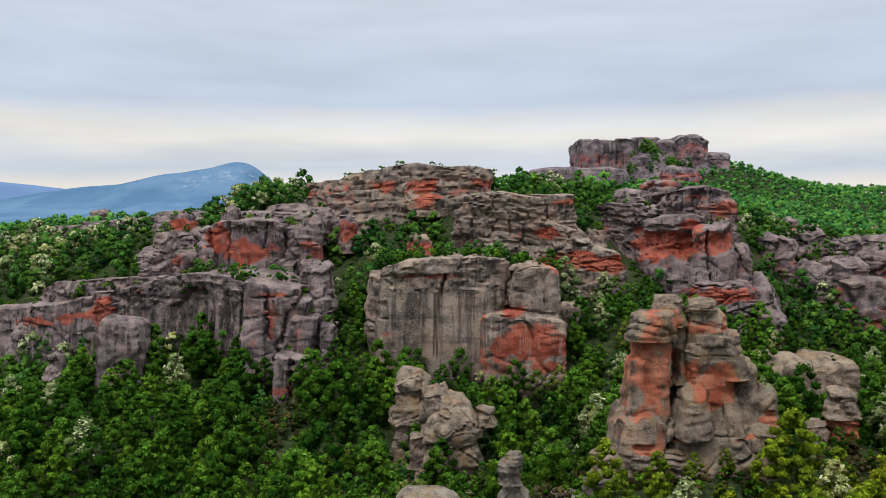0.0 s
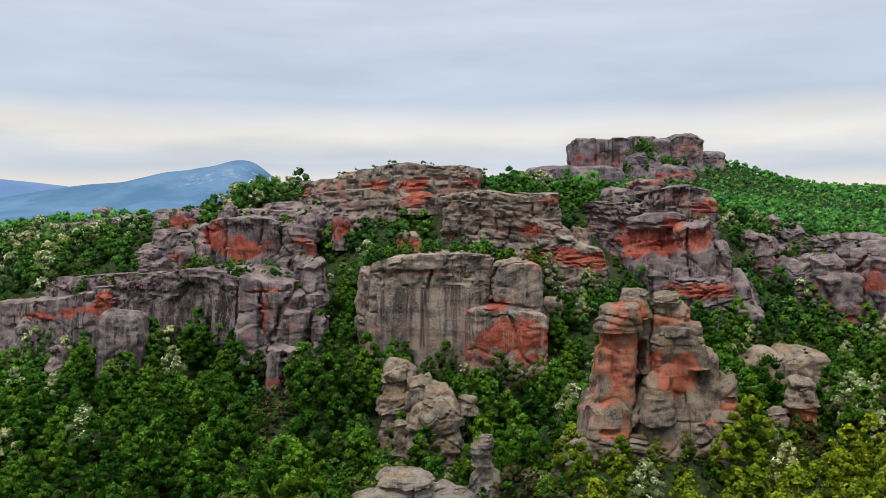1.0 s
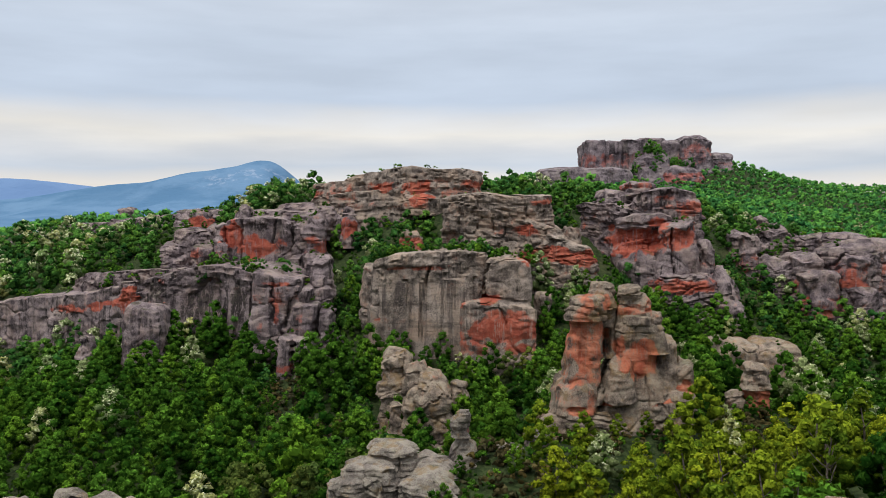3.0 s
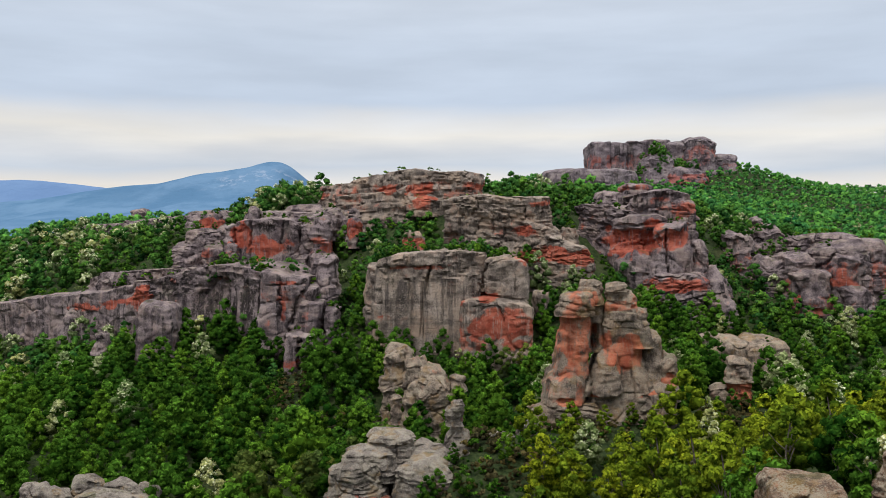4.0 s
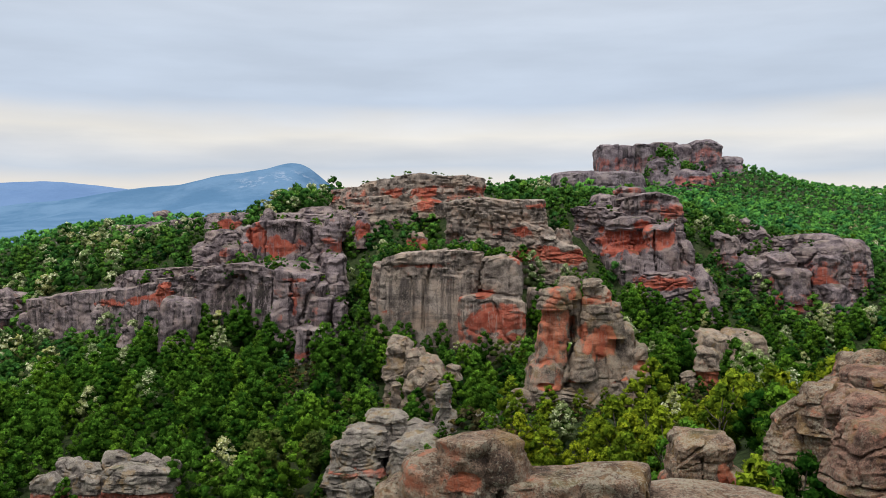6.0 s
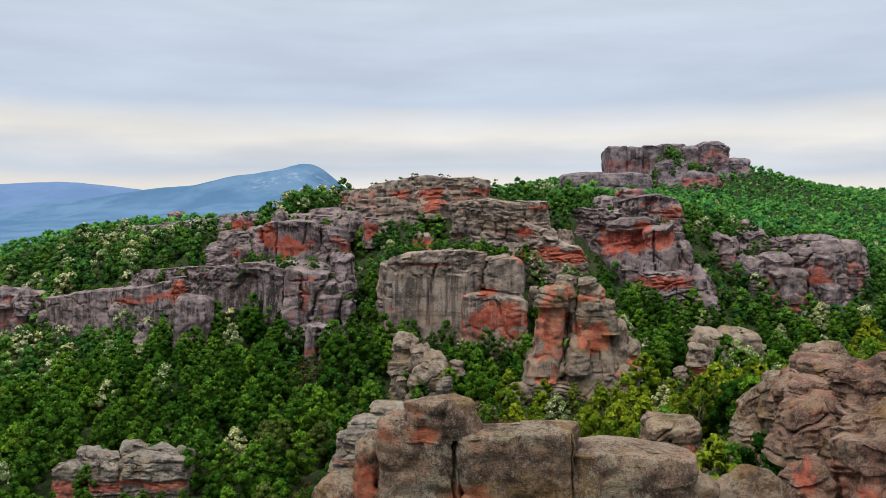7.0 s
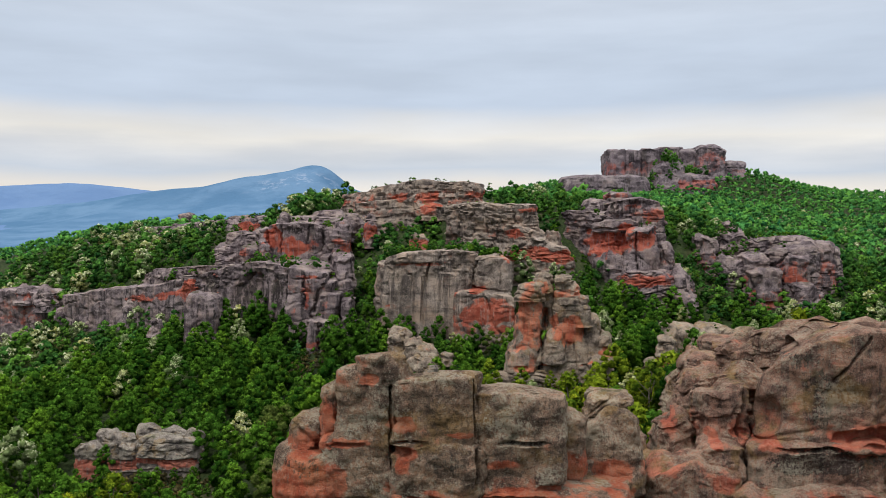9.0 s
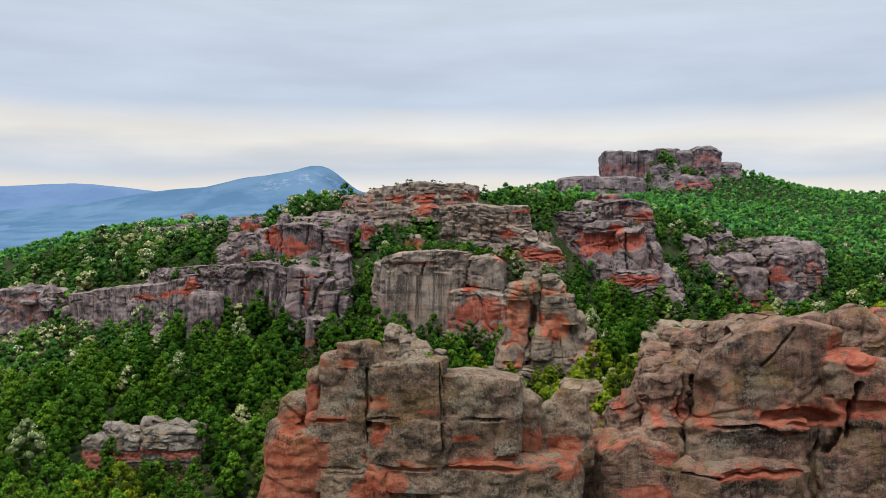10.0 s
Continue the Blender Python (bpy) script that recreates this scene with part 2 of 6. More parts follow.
def leaf_material(name, dark, light, spread=0.5, size=0.30, solid=False):
    """Foliage: single sprays, or the solid inner mass of a crown between them, its colour darkened as shade."""
    m = Nodes(name)
    info = m.nt.nodes.new("ShaderNodeObjectInfo")
    tree = m.math("FRACT", m.math("ADD", m.attribute("tree"), info.outputs["Random"]))
    v = m.math("ADD", m.math("MULTIPLY", m.geo.outputs["Random Per Island"], 0.16), m.math("MULTIPLY", tree, 0.60))
    v = m.math("ADD", v, m.span(m.noise(0.09 / size, 4, 0.6), 0.36, 0.64, -0.08, 0.40))
    col = m.mix(v, dark, light)
    col = m.mix(m.span(m.noise(0.02, 3), 0.4, 0.65, 0, spread), col, tuple(c * k for c, k in zip(light, (1.12, 1.03, 0.75))))
    sort = m.math("FRACT", m.math("MULTIPLY", tree, 7.31))
    col = m.mix(m.span(sort, 0.55, 0.98, 0, 0.7), col, tuple(c * k for c, k in zip(light, (1.25, 1.05, 0.75))))
    col = m.mix(m.span(sort, 0.40, 0.0, 0, 0.5), col, tuple(c * k for c, k in zip(dark, (1.2, 1.5, 2.2))))
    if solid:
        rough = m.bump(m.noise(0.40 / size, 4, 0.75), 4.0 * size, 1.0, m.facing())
        # shade within the crown is put into the colour: mixed towards dark
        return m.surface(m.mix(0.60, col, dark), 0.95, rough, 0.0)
    p = m.nt.nodes.new("ShaderNodeBsdfPrincipled")
    m.put(p.inputs["Base Color"], col), m.put(p.inputs["Roughness"], 0.9), m.put(p.inputs["Specular IOR Level"], 0.0)
    m.put(p.inputs["Normal"], m.bump(m.noise(2.2, 4, 0.65), 0.35, 0.8, m.facing()))
    tr = m.nt.nodes.new("ShaderNodeBsdfTranslucent")
    m.put(tr.inputs["Color"], col)
    mx = m.nt.nodes.new("ShaderNodeMixShader")
    mx.inputs[0].default_value = 0.15
    m.put(mx.inputs[1], p.outputs[0]), m.put(mx.inputs[2], tr.outputs[0])
    return leafy(m, mx.outputs[0], size, 0.37)


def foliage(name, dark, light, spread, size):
    """The two materials of a crown: its sprays and its shade-darkened inner mass."""
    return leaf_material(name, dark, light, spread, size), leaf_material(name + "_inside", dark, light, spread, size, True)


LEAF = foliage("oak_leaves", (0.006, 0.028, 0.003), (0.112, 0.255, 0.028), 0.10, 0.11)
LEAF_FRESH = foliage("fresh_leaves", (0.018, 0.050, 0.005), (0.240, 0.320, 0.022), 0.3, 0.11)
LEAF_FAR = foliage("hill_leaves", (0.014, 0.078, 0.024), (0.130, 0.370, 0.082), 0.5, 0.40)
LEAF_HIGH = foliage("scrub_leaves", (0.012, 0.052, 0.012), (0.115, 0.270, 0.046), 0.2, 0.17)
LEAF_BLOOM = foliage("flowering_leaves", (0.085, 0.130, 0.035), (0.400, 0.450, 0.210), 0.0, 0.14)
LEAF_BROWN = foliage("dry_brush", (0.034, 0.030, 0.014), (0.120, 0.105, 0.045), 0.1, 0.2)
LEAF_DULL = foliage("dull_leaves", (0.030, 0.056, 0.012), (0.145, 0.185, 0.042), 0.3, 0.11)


def blossom_material():
    m = Nodes("cream_blossom")
    p = m.nt.nodes.new("ShaderNodeBsdfPrincipled")
    m.put(p.inputs["Base Color"], m.mix(m.span(m.noise(2.0, 4), 0.35, 0.65), (0.32, 0.37, 0.15), (0.68, 0.68, 0.45)))
    m.put(p.inputs["Roughness"], 0.8), m.put(p.inputs["Normal"], m.facing())
    return leafy(m, p.outputs[0], 0.10, 0.45)


BLOSSOM = blossom_material()
BARK = plain_material("bark", (0.085, 0.070, 0.055), (0.20, 0.17, 0.14), 2.5)


def ground_material():
    m = Nodes("forest_floor")
    a, b = m.noise(0.05, 6), m.noise(0.8, 6, 0.65)
    col = m.mix(m.span(b, 0.35, 0.65), (0.012, 0.022, 0.007), (0.036, 0.050, 0.017))
    col = m.mix(m.span(a, 0.56, 0.70, 0, 0.6), col, (0.070, 0.062, 0.032))
    return m.surface(col, 0.95, m.bump(b, 0.6), 0.1)


GROUND = ground_material()


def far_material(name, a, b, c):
    """Wooded mountainside far off, its colours tinted blue for haze, with pale bare scarps."""
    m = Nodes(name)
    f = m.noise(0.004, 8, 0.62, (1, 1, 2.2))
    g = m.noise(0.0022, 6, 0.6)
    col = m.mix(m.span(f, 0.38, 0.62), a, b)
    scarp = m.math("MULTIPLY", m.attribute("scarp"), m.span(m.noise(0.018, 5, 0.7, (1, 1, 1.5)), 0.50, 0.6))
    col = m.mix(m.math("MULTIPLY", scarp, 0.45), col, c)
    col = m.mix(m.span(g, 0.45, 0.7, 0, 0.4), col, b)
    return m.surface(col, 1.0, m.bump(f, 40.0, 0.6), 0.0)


# ---- noise on arrays ----
def lattice(ix, iy, iz, seed):
    h = (ix.astype(np.int64) * 374761393 + iy.astype(np.int64) * 668265263 + iz.astype(np.int64) * 2147483647 + seed * 1274126177) & 0xFFFFFFFF
    h = ((h ^ (h >> 13)) * 1103515245) & 0xFFFFFFFF
    h = ((h ^ (h >> 16)) * 2246822519) & 0xFFFFFFFF
    return ((h ^ (h >> 15)) & 0xFFFF) / 65535.0


def smooth(x, y, z, seed=0):
    """Value noise, -1 to 1."""
    fx, fy, fz = np.floor(x), np.floor(y), np.floor(z)
    ux, uy, uz = x - fx, y - fy, z - fz
    ux, uy, uz = (u * u * (3 - 2 * u) for u in (ux, uy, uz))
    total = 0
    for dx in (0, 1):
        for dy in (0, 1):
            for dz in (0, 1):
                wgt = (ux if dx else 1 - ux) * (uy if dy else 1 - uy) * (uz if dz else 1 - uz)
                total = total + wgt * lattice(fx + dx, fy + dy, fz + dz, seed)
    return total * 2 - 1


def fractal(x, y, z, seed=0, octaves=4, gain=0.5):
    total, amp = 0, 1.0
    for k in range(octaves):
        total = total + amp * smooth(x * 2 ** k, y * 2 ** k, z * 2 ** k, seed + 17 * k)
        amp *= gain
    return total


def ease(a, b, v):
    u = np.clip((v - a) / (b - a), 0, 1)
    return u * u * (3 - 2 * u)


def mesh_from(name, verts, faces, material, shade=True):
    """faces: an (n, 3) or (n, 4) array."""
    me = bpy.data.meshes.new(name)
    k = faces.shape[1]
    me.vertices.add(len(verts))
    me.vertices.foreach_set("co", np.ascontiguousarray(verts, dtype=np.float32).ravel())
    me.loops.add(faces.size)
    me.loops.foreach_set("vertex_index", np.ascontiguousarray(faces, dtype=np.int32).ravel())
    me.polygons.add(len(faces))
    me.polygons.foreach_set("loop_start", np.arange(0, faces.size, k, dtype=np.int32))
    me.polygons.foreach_set("use_smooth", np.full(len(faces), shade, dtype=bool))
    me.materials.append(material)
    me.update(calc_edges=True)
    return me


def add_values(me, name, values):
    me.attributes.new(name, "FLOAT", "POINT").data.foreach_set("value", np.ascontiguousarray(values, dtype=np.float32))


def add_directions(me, values):
    me.attributes.new("facing", "FLOAT_VECTOR", "POINT").data.foreach_set("vector", np.ascontiguousarray(values, dtype=np.float32).ravel())


def part(name, me, parent, label=""):
    ob = new(name, me)
    ob.parent = parent
    return tagged(ob, label)


# ---- the land ----
VALLEY = ((-200, 100, 6), (-100, 60, 6), (-62, 120, 5), (-62, 150, 7), (0, 60, 6), (-25, 140, 10), (-90, 180, 12), (-50, 180, 15),
          (-36, 200, 17), (-95, 226, 20), (-116, 272, 22), (-138, 292, 20), (-168, 312, 18), (-200, 320, 14), (-235, 356, 12), (-280, 374, 12),
          (-62, 236, 24), (-45, 212, 20), (-300, 200, 8), (10, 188, 16), (10, 168, 12), (20, 214, 22))
FOOTHILL = ((40, 190, 25), (60, 208, 30), (52, 238, 42), (85, 234, 33), (110, 206, 18), (92, 212, 20), (112, 254, 34), (84, 257, 38), (97, 260, 38), (150, 256, 33), (200, 258, 36))
RIDGE = ((45, 128, 20), (45, 148, 30), (75, 145, 26), (72, 166, 31), (15, 138, 27), (0, 118, 11), (72, 100, 37), (105, 100, 41), (62, 60, 38), (40, 100, 26),
         (105, 50, 46), (20, 100, 14), (62, 22, 40), (30, 18, 27), (0, 0, 22), (30, -14, 28), (55, -8, 33), (85, 0, 42), (110, 0, 47),
         (0, -40, 18), (40, -60, 20), (40, -110, 20), (-100, -100, 8), (160, -100, 25), (180, 150, 36))
PLATEAU = ((-150, 340, 49), (-110, 312, 53), (-133, 400, 69), (-195, 405, 60), (-160, 470, 66), (-221, 522, 72), (-260, 480, 60), (-240, 400, 42),
           (-330, 500, 48), (-250, 680, 30), (-100, 480, 78), (-50, 420, 84), (0, 400, 86), (-30, 305, 71), (-20, 262, 48),
           (-14, 236, 33), (0, 272, 62), (50, 300, 71), (56, 276, 57), (50, 380, 85), (88, 300, 68), (120, 302, 57), (135, 335, 63), (170, 300, 48))
FAR_HILL = ((205, 330, 48), (185, 450, 68), (250, 400, 53), (113, 668, 92), (150, 676, 96), (200, 680, 98), (150, 740, 110), (240, 735, 117),
            (263, 740, 110), (285, 742, 104), (303, 748, 99), (400, 790, 100), (620, 860, 99), (70, 725, 106), (-60, 760, 82), (150, 600, 90), (250, 600, 78),
            (350, 550, 68), (420, 450, 56), (150, 900, 108), (400, 1000, 92), (-200, 900, 30), (500, 600, 70), (-450, 300, 10), (500, 200, 40))
KNOTS = np.array(VALLEY + FOOTHILL + RIDGE + PLATEAU + FAR_HILL, dtype=float)


def spline_weights():
    """A thin plate laid over the known heights of the ground."""
    n = len(KNOTS)
    p = KNOTS[:, :2] / 100
    r = np.linalg.norm(p[:, None] - p[None], axis=2)
    k = np.where(r > 0, r * r * np.log(np.maximum(r, 1e-9)), 0) + 0.002 * np.eye(n)
    q = np.hstack([np.ones((n, 1)), p])
    a = np.block([[k, q], [q.T, np.zeros((3, 3))]])
    return np.linalg.solve(a, np.concatenate([KNOTS[:, 2], np.zeros(3)]))


PLATE = spline_weights()


def ground_height(x, y):
    x, y = np.asarray(x, float), np.asarray(y, float)
    shape = x.shape
    px, py = x.ravel(), y.ravel()
    cx, cy = np.clip(px, -480, 650), np.clip(py, -140, 1050)
    r2 = ((cx[:, None] - KNOTS[None, :, 0]) ** 2 + (cy[:, None] - KNOTS[None, :, 1]) ** 2) / 1e4
    z = (np.where(r2 > 1e-12, 0.5 * r2 * np.log(np.maximum(r2, 1e-12)), 0) @ PLATE[:-3]) + PLATE[-3] + PLATE[-2] * cx / 100 + PLATE[-1] * cy / 100
    out = np.hypot(px - cx, py - cy)
    k = ease(0, 900, out)
    z = np.clip(z, 2, 125) * (1 - k) + 6 * k
    z = z + 1.3 * fractal(px / 30, py / 30, px * 0, 3, 3) * (1 - 0.5 * k)
    return z.reshape(shape)


def stretched(lo, hi, step, far):
    inner = np.arange(lo, hi + step, step)
    grow, w = [], step
    while not grow or grow[-1] < far:
        w *= 1.35
        grow.append((grow[-1] if grow else 0) + w)
    grow = np.array(grow)
    return np.concatenate([lo - grow[::-1], inner, inner[-1] + grow])


def grid_faces(nu, nv, wrap=False):
    i, j = np.meshgrid(np.arange(nv - 1), np.arange(nu if wrap else nu - 1), indexing="ij")
    j2 = (j + 1) % nu
    return np.stack([i * nu + j, i * nu + j2, (i + 1) * nu + j2, (i + 1) * nu + j], -1).reshape(-1, 4)


def make_ground():
    xs, ys = stretched(-360, 480, 6, 4300), stretched(-130, 960, 6, 3900)
    gx, gy = np.meshgrid(xs, ys)
    gz = ground_height(gx, gy)
    me = mesh_from("ground", np.stack([gx, gy, gz], -1).reshape(-1, 3), grid_faces(len(xs), len(ys)), GROUND)
    return tagged(new("ground", me), "leafy forest floor of the valley and hills", "ground", kind="structure")


ground = make_ground()


def make_mountain(name, label, y0, line, base, mat, seed):
    """A far range below the sky line given as places and heights, 500 m deep."""
    xs, rows = np.arange(-3400, 1700, 20.0), np.linspace(0, 1, 30)
    gx, gv = np.meshgrid(xs, rows)
    lx, lz = np.array(line, float).T
    top = np.interp(gx, lx, lz)
    for _ in range(2):
        top[:, 1:-1] = 0.25 * top[:, :-2] + 0.5 * top[:, 1:-1] + 0.25 * top[:, 2:]
    shape = ease(0, 1, gv) * 0.35 + gv * 0.65
    rough = fractal(gx / 260, gv * 3, gx * 0, seed, 5)
    gz = base + (top - base) * shape + 9 * rough * np.sin(np.pi * np.minimum(gv + 0.12, 1)) * ((top - base) / 250).clip(0.15, 1) + 4.0 * fractal(gx / 70, gv * 2, gx * 0, seed + 3, 4) * (1 - 0.6 * gv)
    # the long foot carries the haze-blue colour out over the plain
    gy = y0 + gv * 500 - 1700 * (1 - gv) ** 4 + 40 * fractal(gx / 200, gv * 4, gx * 0, seed + 5, 4) * (1 - gv)
    me = mesh_from(name, np.stack([gx, gy, gz], -1).reshape(-1, 3), grid_faces(len(xs), len(rows)), mat)
    add_values(me, "scarp", (ease(0.66, 0.74, gv) * ease(0.90, 0.82, gv) * ease(-1150, -950, gx) * ease(-640, -720, gx)).ravel())
    return tagged(new(name, me), label, "mountain", kind="structure")


# blue haze of the distance is painted into the colours of both ranges
RANGE = far_material("hazy_blue_range", (0.060, 0.122, 0.205), (0.094, 0.164, 0.255), (0.26, 0.30, 0.37))
RANGE_FAR = far_material("hazy_pale_range", (0.088, 0.148, 0.265), (0.104, 0.168, 0.285), (0.18, 0.23, 0.31))
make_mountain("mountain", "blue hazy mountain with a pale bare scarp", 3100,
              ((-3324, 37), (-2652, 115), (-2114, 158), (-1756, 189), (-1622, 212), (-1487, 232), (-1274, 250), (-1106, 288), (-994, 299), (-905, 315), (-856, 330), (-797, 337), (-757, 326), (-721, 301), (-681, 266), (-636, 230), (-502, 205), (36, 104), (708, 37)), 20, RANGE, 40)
make_mountain("mountain_range", "pale blue hazy mountain range on the horizon", 3450,
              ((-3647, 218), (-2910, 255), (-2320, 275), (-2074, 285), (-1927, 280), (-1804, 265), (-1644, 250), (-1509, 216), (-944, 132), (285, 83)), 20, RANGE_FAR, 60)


# ---- rock formations ----
FOOTPRINTS = []
DIPS = {"near_slabs": -0.30}


def formation(name, label, category):
    return tagged(new(name), label, category)


HOLLOWS, CLEFTS, BARE, STAINS = [], [], [], []


def hollow(x, y, z, rx, rz, deep, raw=0.3, slant=0.0):
    """A hollow weathered into a face: place, half width and height, depth, bareness, slant."""
    HOLLOWS.append((x, y, z, rx, rz, deep, raw, slant))


def cleft(x, y, z, x2, z2, wide, deep):
    """A crack in a face from one place to another, its width and depth."""
    CLEFTS.append((x, y, z, x2, z2, wide, deep))


def bare(x, y, z, rx, rz, amount=1.0):
    """A patch where the crust has come off the red stone."""
    BARE.append((x, y, z, rx, rz, amount))


def stain(x, y, z, rx, rz, amount):
    """Black lichen and water stains."""
    STAINS.append((x, y, z, rx, rz, amount))


def cells(u, s, seed):
    """Irregular blocks on a face: each one's offset, with its own slant, and the distance from its joints."""
    iu, js = np.floor(u), np.floor(s)
    first, second, value = np.full(u.shape, 9.0), np.full(u.shape, 9.0), np.zeros(u.shape)
    for di in (-1, 0, 1):
        for dj in (-1, 0, 1):
            cu, cs = iu + di, js + dj
            gu = u - cu - 0.1 - 0.8 * lattice(cu, cs, cu * 0, seed)
            gs = s - cs - 0.1 - 0.8 * lattice(cu, cs, cu * 0 + 1, seed)
            du, ds = np.abs(gu), np.abs(gs)
            dist = 0.65 * np.maximum(du, ds) + 0.35 * np.hypot(du, ds)
            near = dist < first
            second = np.where(near, first, np.minimum(second, dist))
            slant = gu * (lattice(cu, cs, cu * 0 + 3, seed) - 0.5) * 2.2 + gs * (lattice(cu, cs, cu * 0 + 4, seed) - 0.6) * 1.8
            value = np.where(near, lattice(cu, cs, cu * 0 + 2, seed) - 0.5 + slant, value)
            first = np.minimum(first, dist)
    return value, second - first


def pillowed(x, y, z, seed, octaves=3):
    """Rounded swellings with sharp creases between them, 0 to 1."""
    total, amp, whole = 0, 1.0, 0.0
    for k in range(octaves):
        total = total + amp * np.minimum(1, 2.2 * np.abs(smooth(x * 2.1 ** k, y * 2.1 ** k, z * 2.1 ** k, seed + 31 * k)))
        whole += amp
        amp *= 0.55
    return total / whole


def mesh_step(y):
    return min(max(0.00130 * (y + 95), 0.165), 1.1)


def carve(name, parent, px, py, qx, qy, nx, ny, arc, foot, z0, z1, taper, th, red, r0, r1, square, seed, D, dip):
    """A body of bedded rock. px, py: its outline; qx, qy: the ridge line behind each place of it; nx, ny: the way out of the face;
    foot, z1: heights round the outline."""
    far = float(np.mean(py))
    step = mesh_step(far)
    hh = float(np.mean(z1 - foot))
    cap = min(0.30 * D, 0.28 * float(np.mean(z1 - z0)), 0.8 * th + 0.6) * (0.2 if square >= 5 else 0.5 if square >= 4 else 1)
    shown = min(float(np.mean(z1 - z0)) * 1.25 + 2, float(np.mean(z1)) - 64 + 0.303 * (far + 98.6))
    low_v = max(0.0, 1 - shown / hh)
    seen = np.linspace(low_v, 1 - cap / hh, int(min(max((1 - low_v) * hh / step, 8), 240)))
    side = np.concatenate([np.linspace(0, low_v, 4)[:-1], seen]) if low_v > 0.02 else seen
    tip = np.linspace(0, 0.5 * np.pi, int(min(max(D * 0.4 / step, 7), 34)))[1:]
    v = np.concatenate([side, 1 - cap / hh + np.sin(tip) * cap / hh])
    shrink = np.concatenate([np.ones(len(side)), np.cos(tip) ** (0.5 if square >= 4 else 0.62)])
    shrink[-1] = 0.004
    k = ((1 + (taper - 1) * v ** 1.3) * shrink)[:, None]
    X, Y = qx + (px - qx) * k, qy + (py - qy) * k
    V = np.broadcast_to(v[:, None], X.shape)
    Z = foot + V * (z1 - foot)
    NX, NY, U = (np.broadcast_to(a, X.shape) for a in (nx, ny, arc))
    swell = min(0.05 * D, 0.9) * smooth(X / (0.6 * D) + seed, Y / (0.6 * D), Z / (0.6 * D), seed)
    X, Y = X + NX * swell * k, Y + NY * swell * k
    massive = min(1.0, max(0.0, (th - 3) / 7))
    # beds, warped and slightly tilted
    zz = Z + 0.40 * th * smooth(X / 15, Y / 15, Z / 15, 5) + 0.16 * th * smooth(X / 4, Y / 4, Z / 6, 6) + dip * (X - float(np.mean(px)))
    s = zz / th + 0.42 * smooth(zz / th * 0.63, zz * 0 + seed, zz * 0, 9)
    bed = np.floor(s)
    f = np.abs(2 * (s - bed) - 1)
    most = 0.38 + 0.72 * min(max(far / 200, 0), 1)
    push = min(0.10 * D, 0.24 * th, most) * (1 - 0.45 * massive)
    cut = min(0.38 * th, most, 0.065 * D) * (1 - 0.45 * massive)
    wide = max((3.0 - 1.8 * massive) * th, 0.28 * D)
    one, edge = cells((U + 1.2 * smooth(X / 7, Y / 7, Z / 7, 21)) / wide, s * 0.75, seed)
    two, edge2 = cells((U + 0.5 * smooth(X / 3, Y / 3, Z / 3, 22)) / (0.45 * wide) + 5, s * 2.2, seed + 50)
    strong = 0.15 + 0.85 * ease(-0.15, 0.45, smooth(X / 9, Y / 9, Z / 4, 33))
    strong2 = ease(0.0, 0.5, smooth(X / 6 + 9, Y / 6, Z / 6, 34))
    out = push * 1.3 * (lattice(bed, bed * 0 + seed, bed * 0, 7) - 0.5) * ease(1.0, 0.86, f)
    out = out + (1.2 - 0.3 * massive) * push * one * ease(0, 0.07, edge) + 0.4 * push * two * ease(0, 0.10, edge2) * (0.4 + 0.6 * strong2)
    out = out - cut * strong * ease(0.84, 1.0, f)
    out = out - (1.1 * cut * ease(0.05, 0, edge) + 0.5 * cut * strong2 * ease(0.09, 0, edge2)) * (1 - 0.7 * massive * (1 - strong))
    # thin bedding ledges
    t2 = s * 3.7 + 1.3 * smooth(X / 6, Y / 6, Z / 3, 61)
    out = out + (0.16 - 0.10 * massive) * min(th, 3) * min(1, D / 22) * strong * (ease(0.0, 0.25, t2 - np.floor(t2)) * ease(1.0, 0.55, t2 - np.floor(t2)) - 0.5)
    out = out + min(0.04 * D, 0.6 * most) * fractal(X / (0.40 * D), Y / (0.40 * D), Z / (0.40 * D), seed, 3)
    # weathered skin: swellings and creases from the size of a boulder to that of a fist
    g = 7.5 * step
    out = out + (2.2 - 1.2 * massive * min(far / 150, 1)) * step * (pillowed(X / (2.2 * g), Y / (2.2 * g), Z / (1.8 * g), 71, 2) - 0.5)
    out = out + (1.5 - 0.8 * massive) * step * (pillowed(X / g, Y / g, Z / (0.7 * g), 72, 2) - 0.5) + (0.7 - 0.35 * massive) * step * smooth(X / (2.2 * step), Y / (2.2 * step), Z / (2.0 * step), 73)
    # down-wash flutes on sheer faces
    out = out + (0.5 * step + 0.15 * massive) * smooth(U / (4 * step + 0.8), Z / 30, Z * 0, 81 + seed) * (0.4 + massive)
    mx, my, rx0 = float(np.mean(px)), float(np.mean(py)), 0.5 * float(np.ptp(px)) + 1
    ry0 = 0.5 * float(np.ptp(py)) + 6
    hole = np.zeros_like(X)
    wave = smooth(X / 1.5, Y / 1.5, Z / 1.5, 55) + 0.5 * smooth(X / 0.6, Y / 0.6, Z / 0.6, 56)
    front = ease(0.25, -0.15, NY) * (1 - 0.85 * ease(1 - 1.6 * cap / hh, 1 - 0.3 * cap / hh, V))
    ragged = wave + 1.4 * fractal(X / 3.5, Y / 3.5, Z / 3.5, 57, 2)
